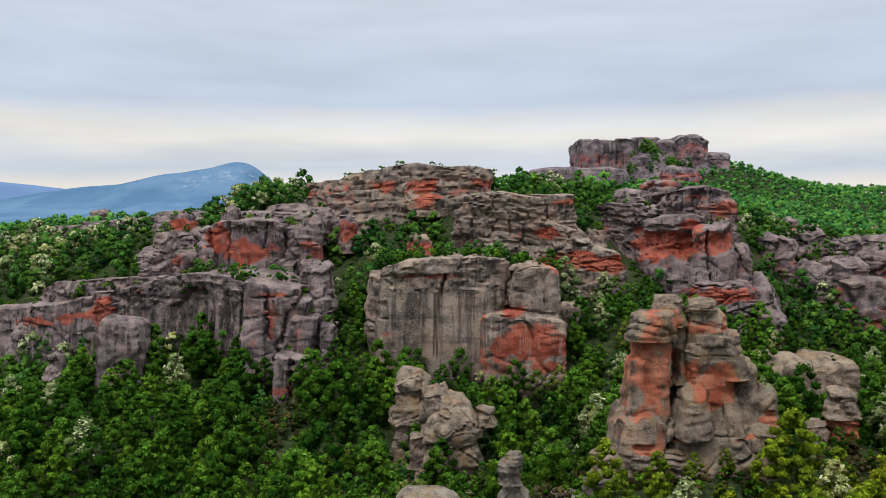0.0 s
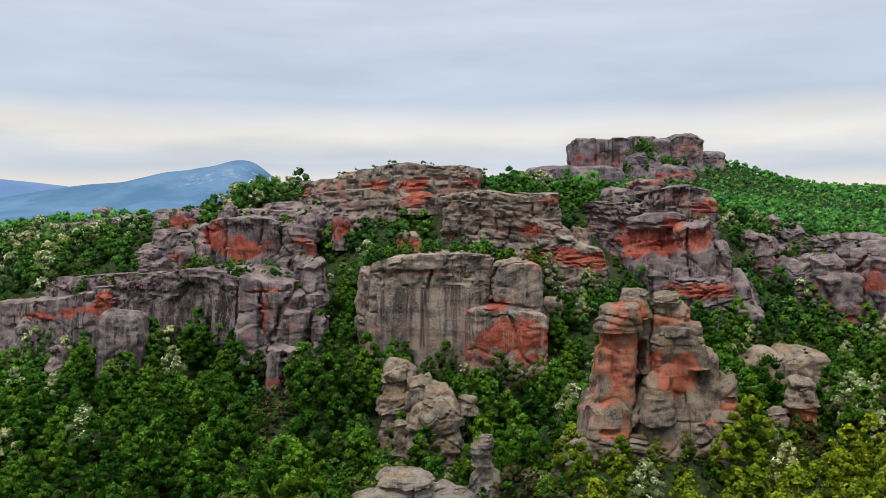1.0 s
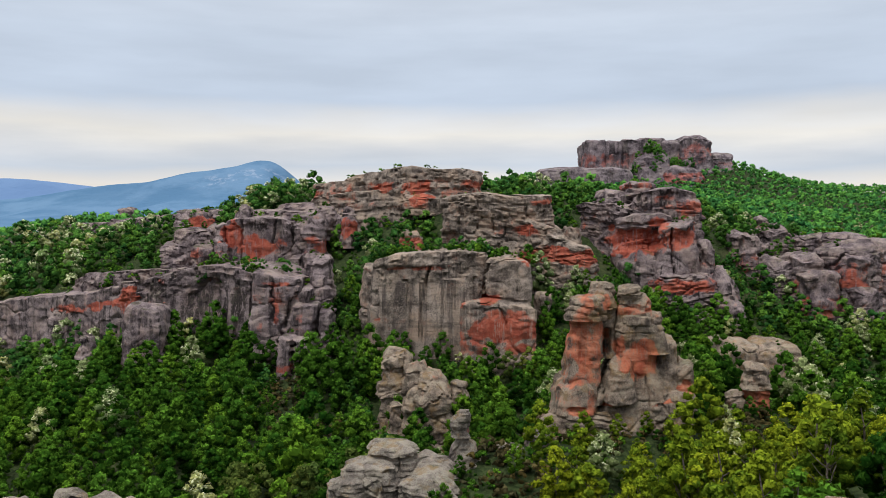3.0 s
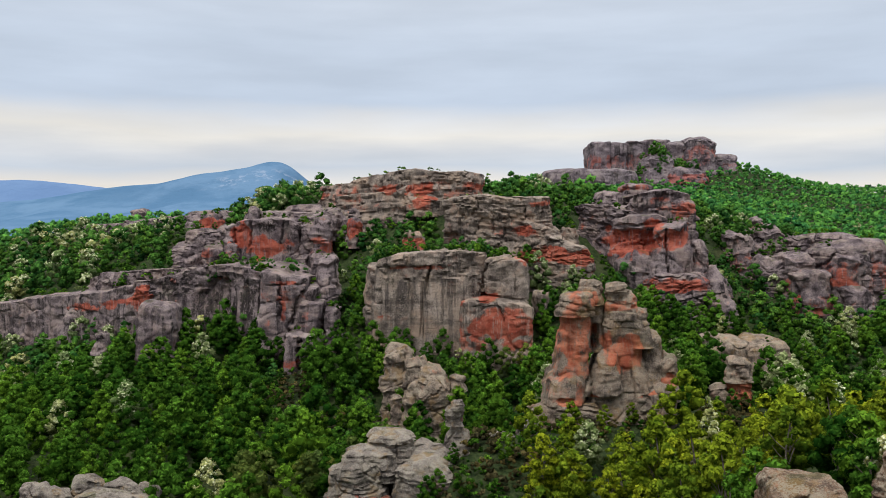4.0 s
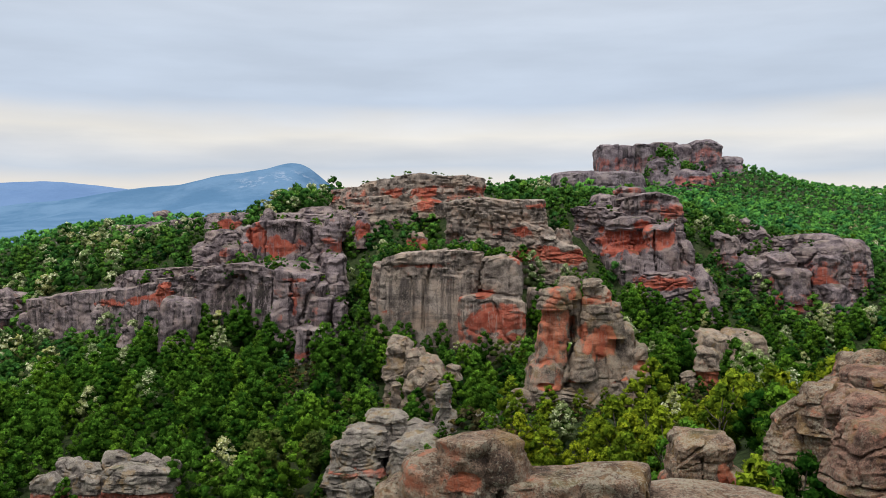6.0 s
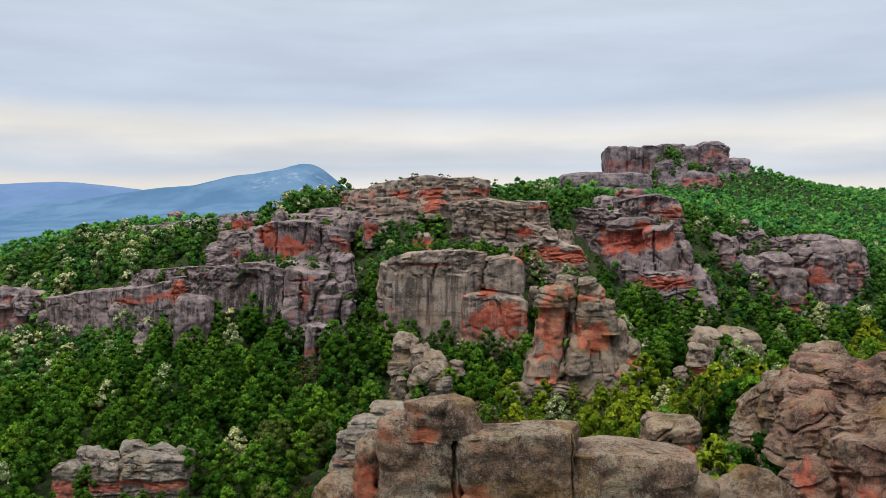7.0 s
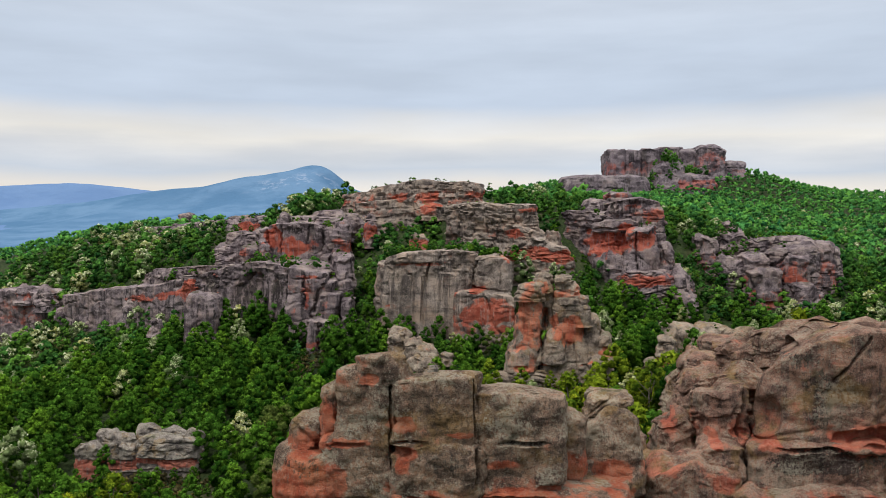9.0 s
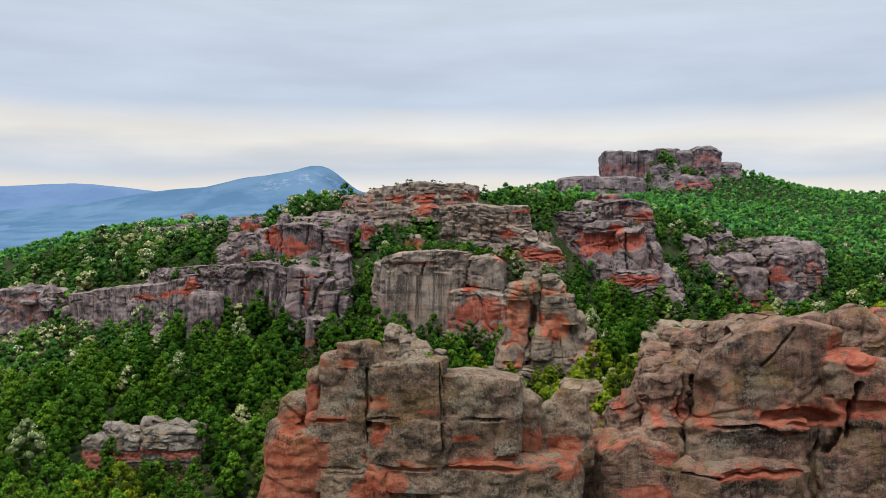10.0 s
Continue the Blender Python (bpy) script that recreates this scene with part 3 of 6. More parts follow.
    for hx, hy, hz, rx, rz, deep, raw, slant in HOLLOWS:
        if abs(hx - mx) < rx0 + rx and abs(hy - my) < ry0:
            e = np.abs((X - hx + slant * (hz - Z) + 0.14 * rx * wave) / rx) ** 2.4 + np.abs((Z - hz + 0.14 * rz * wave) / rz) ** 2.4
            m = ease(1.2, 0.3, e) * front
            out, hole = out - min(deep, 0.3 + 1.1 * rz) * m, np.maximum(hole, m * raw)
    for hx, hy, hz, x2, z2, width, deep in CLEFTS:
        if abs(hx - mx) < rx0 + abs(x2 - hx) and abs(hy - my) < ry0:
            lx, lz = x2 - hx, z2 - hz
            q = np.clip(((X - hx) * lx + (Z - hz) * lz) / (lx * lx + lz * lz), 0, 1)
            width = width * (1.45 if far > 190 else 1.0)
            away = np.hypot(X - hx - q * lx + 0.7 * width * wave, Z - hz - q * lz + 0.35 * width * wave)
            out = out - deep * ease(0.8 * width, 0.15 * width, away) * front
    out = out * np.minimum(1, k * 2.2) * ease(0.0, 0.3, k * D / 2)
    dz = 0.5 * cap * fractal(X / (0.4 * D), Y / (0.4 * D), Z * 0, seed + 2, 3) * ease(0.6, 1, V)
    dz = dz + (1.6 * step * (pillowed(X / (2 * g), Y / (2 * g), Z / g, 74, 3) - 0.6)) * ease(0.7, 1, V)
    ox, oy, oz = mx, my, float(np.mean(foot))
    verts = np.stack([X + out * NX - ox, Y + out * NY - oy, Z + dz - oz], -1).reshape(-1, 3)
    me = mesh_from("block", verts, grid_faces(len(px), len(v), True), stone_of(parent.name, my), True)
    me.set_sharp_from_angle(angle=radians(40))
    m = 0.10 * (r1 - r0) + 0.3
    wz = Z + 0.20 * (r1 - r0) * fractal(X / 8, Y / 8, Z / 8, 91, 3)
    band = ease(r0 - m, r0 + m, wz) * ease(r1 + m, r1 - m, wz)
    patch = 0.5 + 0.9 * smooth(X / 6, Y / 6, Z / 3.5, 95)
    raw = red * band * np.clip(0.55 + patch, 0.15, 1.3) + 0.22 * red * (out < -0.35 * push) + 0.06 * red + hole
    for hx, hy, hz, rx, rz, amount in BARE:
        if abs(hx - mx) < rx0 + rx and abs(hy - my) < ry0:
            e = np.abs((X - hx + 0.3 * rx * ragged) / rx) ** 2 + np.abs((Z - hz + 0.3 * rz * ragged) / rz) ** 2
            raw = np.maximum(raw, 1.5 * amount * ease(1.9, 0.0, e))
    add_values(me, "red", raw.ravel())
    soot = np.zeros_like(X)
    for hx, hy, hz, rx, rz, amount in STAINS:
        if abs(hx - mx) < rx0 + rx and abs(hy - my) < ry0:
            soot = np.maximum(soot, amount * ease(1.3, 0.3, ((X - hx) / rx) ** 2 + ((Z - hz) / rz) ** 2))
    add_values(me, "stain", soot.ravel())
    add_values(me, "layered", np.full(raw.size, 1 - 0.85 * massive))
    ob = part(name, me, parent)
    ob.location = (ox, oy, oz)
    return ob


def spaced(x, y, count):
    """Places along a closed line, closer together on the side towards the valley: the index, in fractions."""
    x2, y2 = np.append(x, x[0]), np.append(y, y[0])
    dx, dy = np.diff(x2), np.diff(y2)
    run = np.hypot(dx, dy)
    dense = np.where(dx > 0.25 * run, 1.0, np.where(dx > -0.35 * run, 0.55, 0.13))
    total = np.concatenate([[0], np.cumsum(run * dense)])
    return np.interp(np.linspace(0, total[-1], count(total[-1]), endpoint=False), total, np.arange(len(x2))), np.concatenate([[0], np.cumsum(run)])


def rock(parent, x, y, w, d, z0, z1, taper, p, th, red, r0, r1, tilt=0.0):
    """One body of bedded rock: its middle, width, depth, foot and top, how far it narrows, how square it is, the beds' thickness,
    how much of it is bare red stone and between which heights, and how much its top rises to the right."""
    seed = len(FOOTPRINTS) + 11
    FOOTPRINTS.append((x, y, w, d, z0, z1, taper, p))
    w *= 1.03
    low = float(ground_height(np.array([x, x]), np.array([y, y - 0.5 * d])).min())
    foot = min(z0 - 2, low - 3) if z0 < low + (3 if z1 - z0 < 9 else 9) else z0 - 0.25 * (z1 - z0) - 0.8
    a = np.linspace(0, 2 * np.pi, 1440, endpoint=False)
    r = (np.abs(np.cos(a) / (w / 2)) ** p + np.abs(np.sin(a) / (d / 2)) ** p) ** (-1 / p)
    cx, cy = r * np.cos(a), r * np.sin(a)
    step = mesh_step(y)
    index, run = spaced(cx, cy, lambda total: int(min(max(total / step, 26), 330)))
    pick = lambda v: np.interp(index, np.arange(1441), np.append(v, v[0]))
    gx, gy = np.sign(cx) * np.abs(cx / (w / 2)) ** (p - 1) / w, np.sign(cy) * np.abs(cy / (d / 2)) ** (p - 1) / d
    gl = np.hypot(gx, gy) + 1e-9
    px, py, nx, ny = (pick(v) for v in (cx, cy, gx / gl, gy / gl))
    lean = (0.14 if y > 70 else 0.02) * (2 * lattice(np.array([seed]), np.array([3]), np.array([5]), 2)[0] - 1)
    top = z1 + (tilt + lean * min(w, 8) * 0.5) * px / w
    dip = DIPS.get(parent.name, 0.05 * ((seed * 7) % 5 - 2) / 2)
    return carve("block", parent, x + px, y + py, np.full_like(px, x), np.full_like(px, y), nx, ny, np.interp(index, np.arange(1441), run),
                 np.full_like(px, foot), z0, top, taper, th, red, r0, r1, p, seed, min(w, d), dip)


def wall(parent, nodes, d, z0, taper, th, red, r0, r1, name="face"):
    """A long face of rock. nodes: x, y and height of the brow, from one end to the other; d: how far it reaches back."""
    seed = len(FOOTPRINTS) + 11
    nodes = np.array(nodes, float)
    n = len(nodes)
    fine = np.linspace(0, n - 1, 60 * (n - 1) + 1)
    sx, sy, sz = (np.interp(fine, np.arange(n), nodes[:, i]) for i in range(3))
    keep = np.hanning(41) / np.hanning(41).sum()
    sx, sy = (np.convolve(np.pad(v, 20, mode="reflect", reflect_type="odd"), keep, "valid") for v in (sx, sy))
    tx, ty = np.gradient(sx), np.gradient(sy)
    tl = np.hypot(tx, ty)
    ox, oy = ty / tl, -tx / tl
    for i in range(n - 1):
        mid = nodes[i:i + 2].mean(axis=0)
        wide = abs(nodes[i + 1, 0] - nodes[i, 0]) * 1.05
        FOOTPRINTS.append((mid[0], mid[1] + 0.5 * d, wide, d, z0, mid[2], taper, 6))
    # round the ends
    half = 0.5 * d
    run = np.concatenate([[0], np.cumsum(np.hypot(np.diff(sx), np.diff(sy)))])
    ends = np.minimum(run, run[-1] - run) / (0.5 * half)
    thick = half * np.where(ends < 1, (1 - (1 - np.minimum(ends, 1)) ** 3) ** (1 / 3), 1)
    mx, my = sx - ox * half, sy - oy * half
    fx, fy, bx, by = mx + ox * thick, my + oy * thick, mx - ox * thick, my - oy * thick
    cx, cy = np.concatenate([fx, bx[::-1]]), np.concatenate([fy, by[::-1]])
    qx, qy, qz = (np.concatenate([v, v[::-1]]) for v in (mx, my, sz))
    inset = 0.6 * half
    qx = np.clip(qx, min(sx[0], sx[-1]) + min(inset, 0.4 * run[-1]), max(sx[0], sx[-1]) - min(inset, 0.4 * run[-1]))
    ex, ey = np.gradient(cx), np.gradient(cy)
    el = np.hypot(ex, ey) + 1e-9
    nx, ny = ey / el, -ex / el
    step = mesh_step(float(np.mean(sy)))
    index, whole = spaced(cx, cy, lambda total: int(min(max(total / step, 40), 620)))
    pick = lambda v: np.interp(index, np.arange(len(cx) + 1), np.append(v, v[0]))
    px, py, qx, qy, nx, ny, top = (pick(v) for v in (cx, cy, qx, qy, nx, ny, qz))
    low = ground_height(px, py) - 3
    return carve(name, parent, px, py, qx, qy, nx, ny, np.interp(index, np.arange(len(cx) + 1), whole), np.minimum(low, z0 - 1), z0, top, taper, th,
                 red, r0, r1, 5, seed, d, DIPS.get(parent.name, 0.02))


def stand_height(x, y):
    """Ground or rock top, and whether it is rock, on arrays."""
    z = ground_height(x, y)
    on_rock = np.zeros(x.shape, bool)
    edge = np.zeros(x.shape, bool)
    for cx, cy, w, d, z0, z1, taper, p in FOOTPRINTS:
        q = (np.abs((x - cx) / (w / 2)) ** p + np.abs((y - cy) / (d / 2)) ** p) ** (1 / p)
        top = np.where(q < 0.7 * taper, z1, z0 + (z1 - z0) * np.clip((1.04 - q) / (1.04 - 0.7 * taper), 0, 1))
        hit = (q < 1.04) & (top > z)
        edge = np.where(hit, q > 0.62 * taper, edge)
        z, on_rock = np.where(hit, top, z), on_rock | hit
    return z, on_rock, edge


left_cliff = formation("left_cliff", "long grey sandstone cliff streaked dark above the woods", "cliff")
hollow(-71.7, 262, 46.9, 5.87, 7.50, 1.8, 0.1)
cleft(-86.6, 264, 44.4, -78.8, 47.2, 0.8, 2.2)
cleft(-78.2, 262, 47.4, -73.6, 52.4, 0.75, 2.4)
cleft(-73.6, 262, 52.6, -68.9, 52.1, 0.95, 2.6)
cleft(-100.6, 274, 50.6, -97.7, 43.4, 0.85, 2.4)
cleft(-95.6, 268, 44.0, -87.9, 43.8, 0.50, 1.5)
cleft(-66.8, 260, 47.0, -65.9, 40.2, 0.8, 1.8)
cleft(-55.9, 252, 53.7, -56.7, 33.2, 0.63, 1.8)
bare(-103.6, 275, 46.3, 4.11, 2.74, 1.0)
bare(-120.2, 286, 41.4, 3.56, 1.60, 0.9)
bare(-82.8, 266, 44.5, 3.64, 0.83, 0.8)
bare(-71.7, 262, 52.7, 2.28, 0.49, 0.6)
stain(-74.2, 262, 43.3, 9.78, 6.52, 0.62)
stain(-90.9, 268, 49.4, 5.00, 4.17, 0.62)
stain(-115.0, 282, 47.4, 5.26, 3.51, 0.4)
stain(-60.8, 257, 45.4, 3.52, 7.19, 0.66)
stain(-133.2, 295, 39.1, 5.51, 3.67, 0.4)
bare(-110.7, 280, 43.2, 6.97, 1.39, 0.7)
bare(-132.8, 295, 40.0, 8.26, 1.65, 0.6)
bare(-90.9, 268, 44.3, 4.33, 0.83, 0.7)
bare(-89.2, 268, 51.9, 3.33, 1.00, 0.4)
bare(-61.5, 257, 50.2, 1.60, 2.88, 0.3)
wall(left_cliff, ((-189.6, 332.0, 38.0), (-169.8, 320.0, 41.4), (-149.4, 308.0, 44.2), (-123.6, 290.0, 47.2), (-111.0, 281.0, 50.2), (-100.7, 274.0, 51.1), (-90.3, 269.0, 53.5), (-81.4, 265.0, 55.5), (-74.1, 262.0, 56.8), (-68.0, 260.0, 57.2), (-61.2, 256.0, 56.1), (-54.6, 252.0, 54.3)), 34, 26.6, 0.96, 13, 0.12, 41.7, 46.8)
wall(left_cliff, ((-142.7, 312.0, 48.2), (-130.1, 304.0, 52.5), (-117.3, 297.0, 53.5), (-104.8, 290.0, 54.6), (-92.3, 284.0, 55.0), (-78.6, 278.0, 56.9), (-70.3, 274.0, 57.6)), 30, 50.2, 0.9, 2.2, 0.12, 50.9, 52.2, "ledge")
wall(left_cliff, ((-253.0, 352.0, 36.7), (-235.1, 348.0, 39.4), (-220.5, 344.0, 40.9), (-208.7, 340.0, 40.1), (-198.8, 336.0, 37.6)), 26, 14.3, 0.92, 6, 0.35, 23.0, 34.6)
rock(left_cliff, -212.3, 345.0, 8.7, 14, 35.1, 42.2, 0.6, 2.8, 3, 0.5, 35.1, 38.5)
rock(left_cliff, -200.5, 343.0, 8.7, 14, 32.5, 41.6, 0.7, 2.8, 4, 0.1, 32.5, 32.5)
rock(left_cliff, -189.0, 338.0, 6.7, 14, 16.3, 31.6, 0.85, 3.6, 6, 0.2, 16.3, 16.3)
cleft(-40.2, 238, 49.4, -44.3, 35.2, 0.8, 2.4)
cleft(-46.8, 239, 51.5, -46.0, 41.1, 0.6, 1.2)
cleft(-52.3, 239, 46.3, -43.8, 47.5, 0.45, 0.9)
cleft(-50.0, 240, 51.5, -39.5, 52.5, 0.37, 1.0)
cleft(-38.8, 229, 36.6, -38.6, 25.1, 0.8, 2.4)
bare(-45.4, 239, 43.3, 0.8, 5.20, 0.6)
bare(-50.1, 240, 38.0, 0.9, 3.5, 0.35)
bare(-45.6, 239, 52.7, 4.76, 0.74, 0.6)
bare(-37.8, 238, 41.2, 1.78, 2.96, 0.35)
rock(left_cliff, -46.0, 251.0, 13.6, 26, 27.8, 55.6, 0.96, 5, 9, 0.3, 47.2, 53.1, -2.1)
rock(left_cliff, -39.7, 251.0, 8.7, 22, 33.4, 51.7, 0.93, 4.2, 7, 0.15, 34.9, 40.9)
rock(left_cliff, -37.3, 244.0, 7.3, 16, 31.1, 47.3, 0.92, 4, 7, 0.15, 35.5, 41.4)
rock(left_cliff, -41.2, 235.0, 5.1, 12, 24.8, 37.7, 0.95, 4.6, 12, 0.5, 27.7, 29.7)
rock(left_cliff, -35.7, 234.0, 5.8, 12, 25.0, 37.5, 0.95, 4.4, 12, 0.55, 28.1, 30.7)
rock(left_cliff, -30.5, 242.0, 4.4, 12, 33.3, 45.1, 0.92, 4, 5, 0.1, 33.3, 33.3)
rock(left_cliff, -27.3, 242.0, 3.5, 10, 31.6, 37.1, 0.85, 3.2, 5, 0.1, 31.6, 31.6)
rock(left_cliff, -34.2, 255.0, 7.7, 18, 48.7, 60.2, 0.62, 3.4, 4, 0.1, 48.7, 48.7)
cleft(-87.1, 240, 44.0, -88.3, 29.0, 0.30, 0.6)
cleft(-89.3, 240, 34.3, -85.3, 36.5, 0.30, 0.5)
rock(left_cliff, -87.6, 249.0, 12.4, 16, 27.3, 46.0, 0.82, 4.6, 18, 0.15, 30.4, 34.9)
rock(left_cliff, -139.4, 307.0, 8.6, 14, 32.9, 39.5, 0.8, 3, 5, 0.2, 32.9, 32.9)
rock(left_cliff, -107.3, 251.0, 4.6, 10, 30.8, 35.7, 0.7, 2.8, 5, 0.2, 30.8, 30.8)
wall(left_cliff, ((-110.7, 280.2, 50.4), (-100.4, 273.0, 51.6), (-90.0, 268.0, 53.9), (-81.1, 264.0, 55.9), (-73.8, 261.0, 57.2), (-67.4, 259.0, 57.6), (-60.7, 255.0, 56.5), (-55.2, 251.5, 54.8)), 30, 50.7, 0.95, 1.5, 0.1, 50.7, 50.7, "rim")

red_shoulder = formation("red_shoulder", "grey and brick-red rock shoulder on the cliff", "rock outcrop")
cleft(-67.1, 284, 72.8, -67.6, 58.3, 0.44, 1.9)
cleft(-54.9, 283, 73.7, -56.4, 64.0, 0.44, 1.9)
bare(-71.3, 285, 66.7, 3.90, 4.61, 1.0)
bare(-62.2, 284, 62.9, 5.65, 3.89, 1.15)
bare(-53.2, 283, 64.0, 2.11, 1.76, 0.5)
stain(-60.8, 284, 70.2, 4.95, 2.47, 0.55)
stain(-51.4, 283, 68.4, 3.17, 3.87, 0.4)
wall(red_shoulder, ((-77.4, 292.0, 71.8), (-73.2, 288.0, 73.1), (-67.6, 286.0, 73.4), (-61.0, 285.0, 73.5), (-53.7, 284.0, 73.3), (-47.5, 286.0, 71.9)), 34, 56.9, 0.96, 8, 0.15, 59.0, 64.0)
rock(red_shoulder, -75.9, 298.0, 4.8, 22, 63.6, 71.1, 0.75, 3.2, 3.5, 0.2, 63.6, 63.6)
rock(red_shoulder, -74.5, 292.0, 6.2, 16, 57.7, 64.4, 0.8, 3, 4, 0.35, 58.7, 61.4)
rock(red_shoulder, -81.4, 293.0, 8.9, 16, 57.3, 63.1, 0.8, 3, 3.5, 0.5, 58.7, 61.9)
rock(red_shoulder, -89.1, 311.0, 17.7, 34, 56.5, 69.7, 0.72, 3.6, 2.4, 0.1, 56.5, 56.5)
rock(red_shoulder, -92.9, 303.0, 11.2, 26, 57.1, 64.3, 0.8, 3.2, 2.4, 0.1, 57.1, 57.1)
rock(red_shoulder, -89.2, 314.0, 6.6, 18, 67.4, 75.9, 0.85, 3.4, 4, 0.95, 68.3, 73.1)
rock(red_shoulder, -95.5, 331.0, 15.4, 26, 71.6, 76.4, 0.8, 3, 2, 0.1, 71.6, 71.6)
rock(red_shoulder, -68.6, 297.0, 5.1, 8, 72.9, 77.8, 0.6, 2.4, 6, 0.1, 72.9, 72.9)
rock(red_shoulder, -64.4, 302.5, 4.3, 9, 73.3, 76.3, 0.65, 2.4, 5, 0.1, 73.3, 73.3)
rock(red_shoulder, -61.2, 317.0, 31.4, 34, 72.6, 76.3, 0.8, 3.2, 2, 0.1, 72.6, 72.6)
rock(red_shoulder, -50.2, 332.0, 29.1, 40, 74.2, 79.3, 0.7, 3, 2, 0.15, 74.2, 74.2)
rock(red_shoulder, -40.7, 284.0, 6.5, 16, 59.0, 73.4, 0.85, 3.6, 4.5, 0.75, 60.7, 66.2)
rock(red_shoulder, -39.5, 276.0, 7.5, 16, 54.3, 60.6, 0.85, 3.4, 4, 0.1, 54.3, 54.3)
rock(red_shoulder, -42.5, 307.0, 18.2, 30, 67.4, 75.0, 0.75, 3.2, 2.4, 0.1, 67.4, 67.4)
rock(red_shoulder, -39.2, 297.0, 6.7, 14, 71.0, 76.8, 0.7, 3, 3, 0.3, 71.0, 71.0)
rock(red_shoulder, -30.5, 292.0, 5.3, 16, 65.0, 73.1, 0.8, 3.4, 4, 0.85, 66.1, 71.4)
rock(red_shoulder, -27.3, 318.0, 23.3, 36, 72.5, 80.0, 0.7, 3.2, 2.4, 0.15, 72.5, 72.5)
rock(red_shoulder, -199.8, 530.0, 10.4, 20, 75.3, 81.2, 0.75, 3, 3, 0.3, 75.3, 75.3)
rock(red_shoulder, -46.3, 292.0, 7.8, 16, 58.7, 71.4, 0.85, 3.6, 4, 0.1, 58.7, 58.7)

far_left_outcrop = formation("far_left_outcrop", "low weathered rock outcrop among bushes on the ridge", "rock outcrop")
rock(far_left_outcrop, -184.5, 436.0, 14.0, 26, 52.0, 66.0, 0.8, 3.4, 4, 0.75, 54.0, 61.0)
bare(-189.0, 424, 61.4, 4.5, 4.0, 1.0)
wall(far_left_outcrop, ((-216.3, 445.0, 68.3), (-198.5, 432.0, 70.8), (-176.6, 416.0, 71.6), (-155.8, 400.0, 73.0), (-132.7, 382.0, 74.8), (-112.2, 364.0, 76.1), (-93.2, 348.0, 77.1)), 22, 63.0, 0.9, 2.8, 0.12, 60.0, 62.0)
rock(far_left_outcrop, -229.5, 462.5, 18.5, 25, 55.2, 62.8, 0.7, 3, 3, 0.1, 58.4, 61.7)
rock(far_left_outcrop, -154.7, 410.0, 12.8, 30, 63.8, 73.1, 0.8, 3.6, 3, 0.2, 63.8, 63.8)

summit_crag = formation("summit_crag", "layered grey summit crag with red recessed bands", "rock crag")
bare(-6.6, 296, 84.2, 4.79, 2.03, 0.9)
bare(-5.9, 296, 79.8, 3.13, 2.21, 1.1)
bare(-19.3, 299, 84.0, 4.46, 1.67, 0.8)
bare(13.3, 300, 85.5, 3.73, 1.49, 0.6)
bare(-46.6, 314, 82.6, 3.52, 1.17, 0.6)
wall(summit_crag, ((-52.1, 320.0, 84.5), (-46.9, 316.0, 86.4), (-37.6, 312.0, 87.8), (-30.4, 308.0, 89.8), (-24.3, 304.0, 90.3), (-17.5, 300.0, 91.3), (-9.0, 297.0, 92.2), (1.2, 298.0, 91.2), (12.3, 300.0, 91.1), (20.6, 304.0, 89.5)), 42, 76.2, 0.9, 2.6, 0.3, 80.3, 86.3)
wall(summit_crag, ((-43.3, 306.0, 81.6), (-34.6, 303.0, 82.7), (-25.0, 300.0, 83.0), (-15.5, 297.0, 83.6), (-9.3, 293.0, 85.9)), 26, 72.5, 0.85, 2.2, 0.2, 75.7, 80.4, "ledge")
rock(summit_crag, -5.9, 299.0, 10.5, 16, 76.0, 81.8, 0.9, 3.6, 4, 0.4, 76.8, 80.9)
cleft(9.0, 268, 75.9, 8.3, 61.7, 0.42, 1.5)
cleft(30.2, 264, 77.4, 31.4, 64.2, 0.41, 1.4)
cleft(19.2, 266, 75.5, 20.0, 67.5, 0.33, 1.0)
hollow(4.7, 268, 65.5, 4.33, 2.67, 3.0, 0.1)
bare(30.2, 264, 68.8, 4.27, 1.64, 0.7)
bare(-8.0, 262, 64.4, 2.61, 1.96, 0.8)
bare(36.6, 260, 60.8, 8.41, 1.94, 1.0)
bare(46.7, 258, 59.5, 6.10, 2.25, 1.0)
bare(36.6, 266, 78.2, 4.63, 0.83, 0.5)
wall(summit_crag, ((-1.4, 276.0, 79.5), (5.2, 271.0, 80.3), (11.1, 269.0, 80.9), (17.7, 268.0, 81.2), (25.1, 267.0, 80.0), (31.6, 266.0, 80.2), (37.5, 267.0, 80.6), (43.5, 271.0, 80.1)), 36, 60.5, 0.95, 3.0, 0.12, 65.9, 71.7)
rock(summit_crag, 36.0, 274.0, 14.3, 26, 59.4, 71.1, 0.9, 4, 4, 0.25, 59.4, 64.3, -2.9)
rock(summit_crag, 43.5, 270.0, 17.9, 26, 52.8, 66.3, 0.8, 4, 5, 0.25, 54.8, 59.6, -4.8)
rock(summit_crag, 45.4, 271.0, 7.3, 18, 62.6, 70.0, 0.7, 3.2, 3, 0.1, 62.6, 62.6)
rock(summit_crag, -6.7, 267.0, 6.8, 12, 61.5, 68.4, 0.85, 3.4, 4, 0.7, 61.9, 66.0)

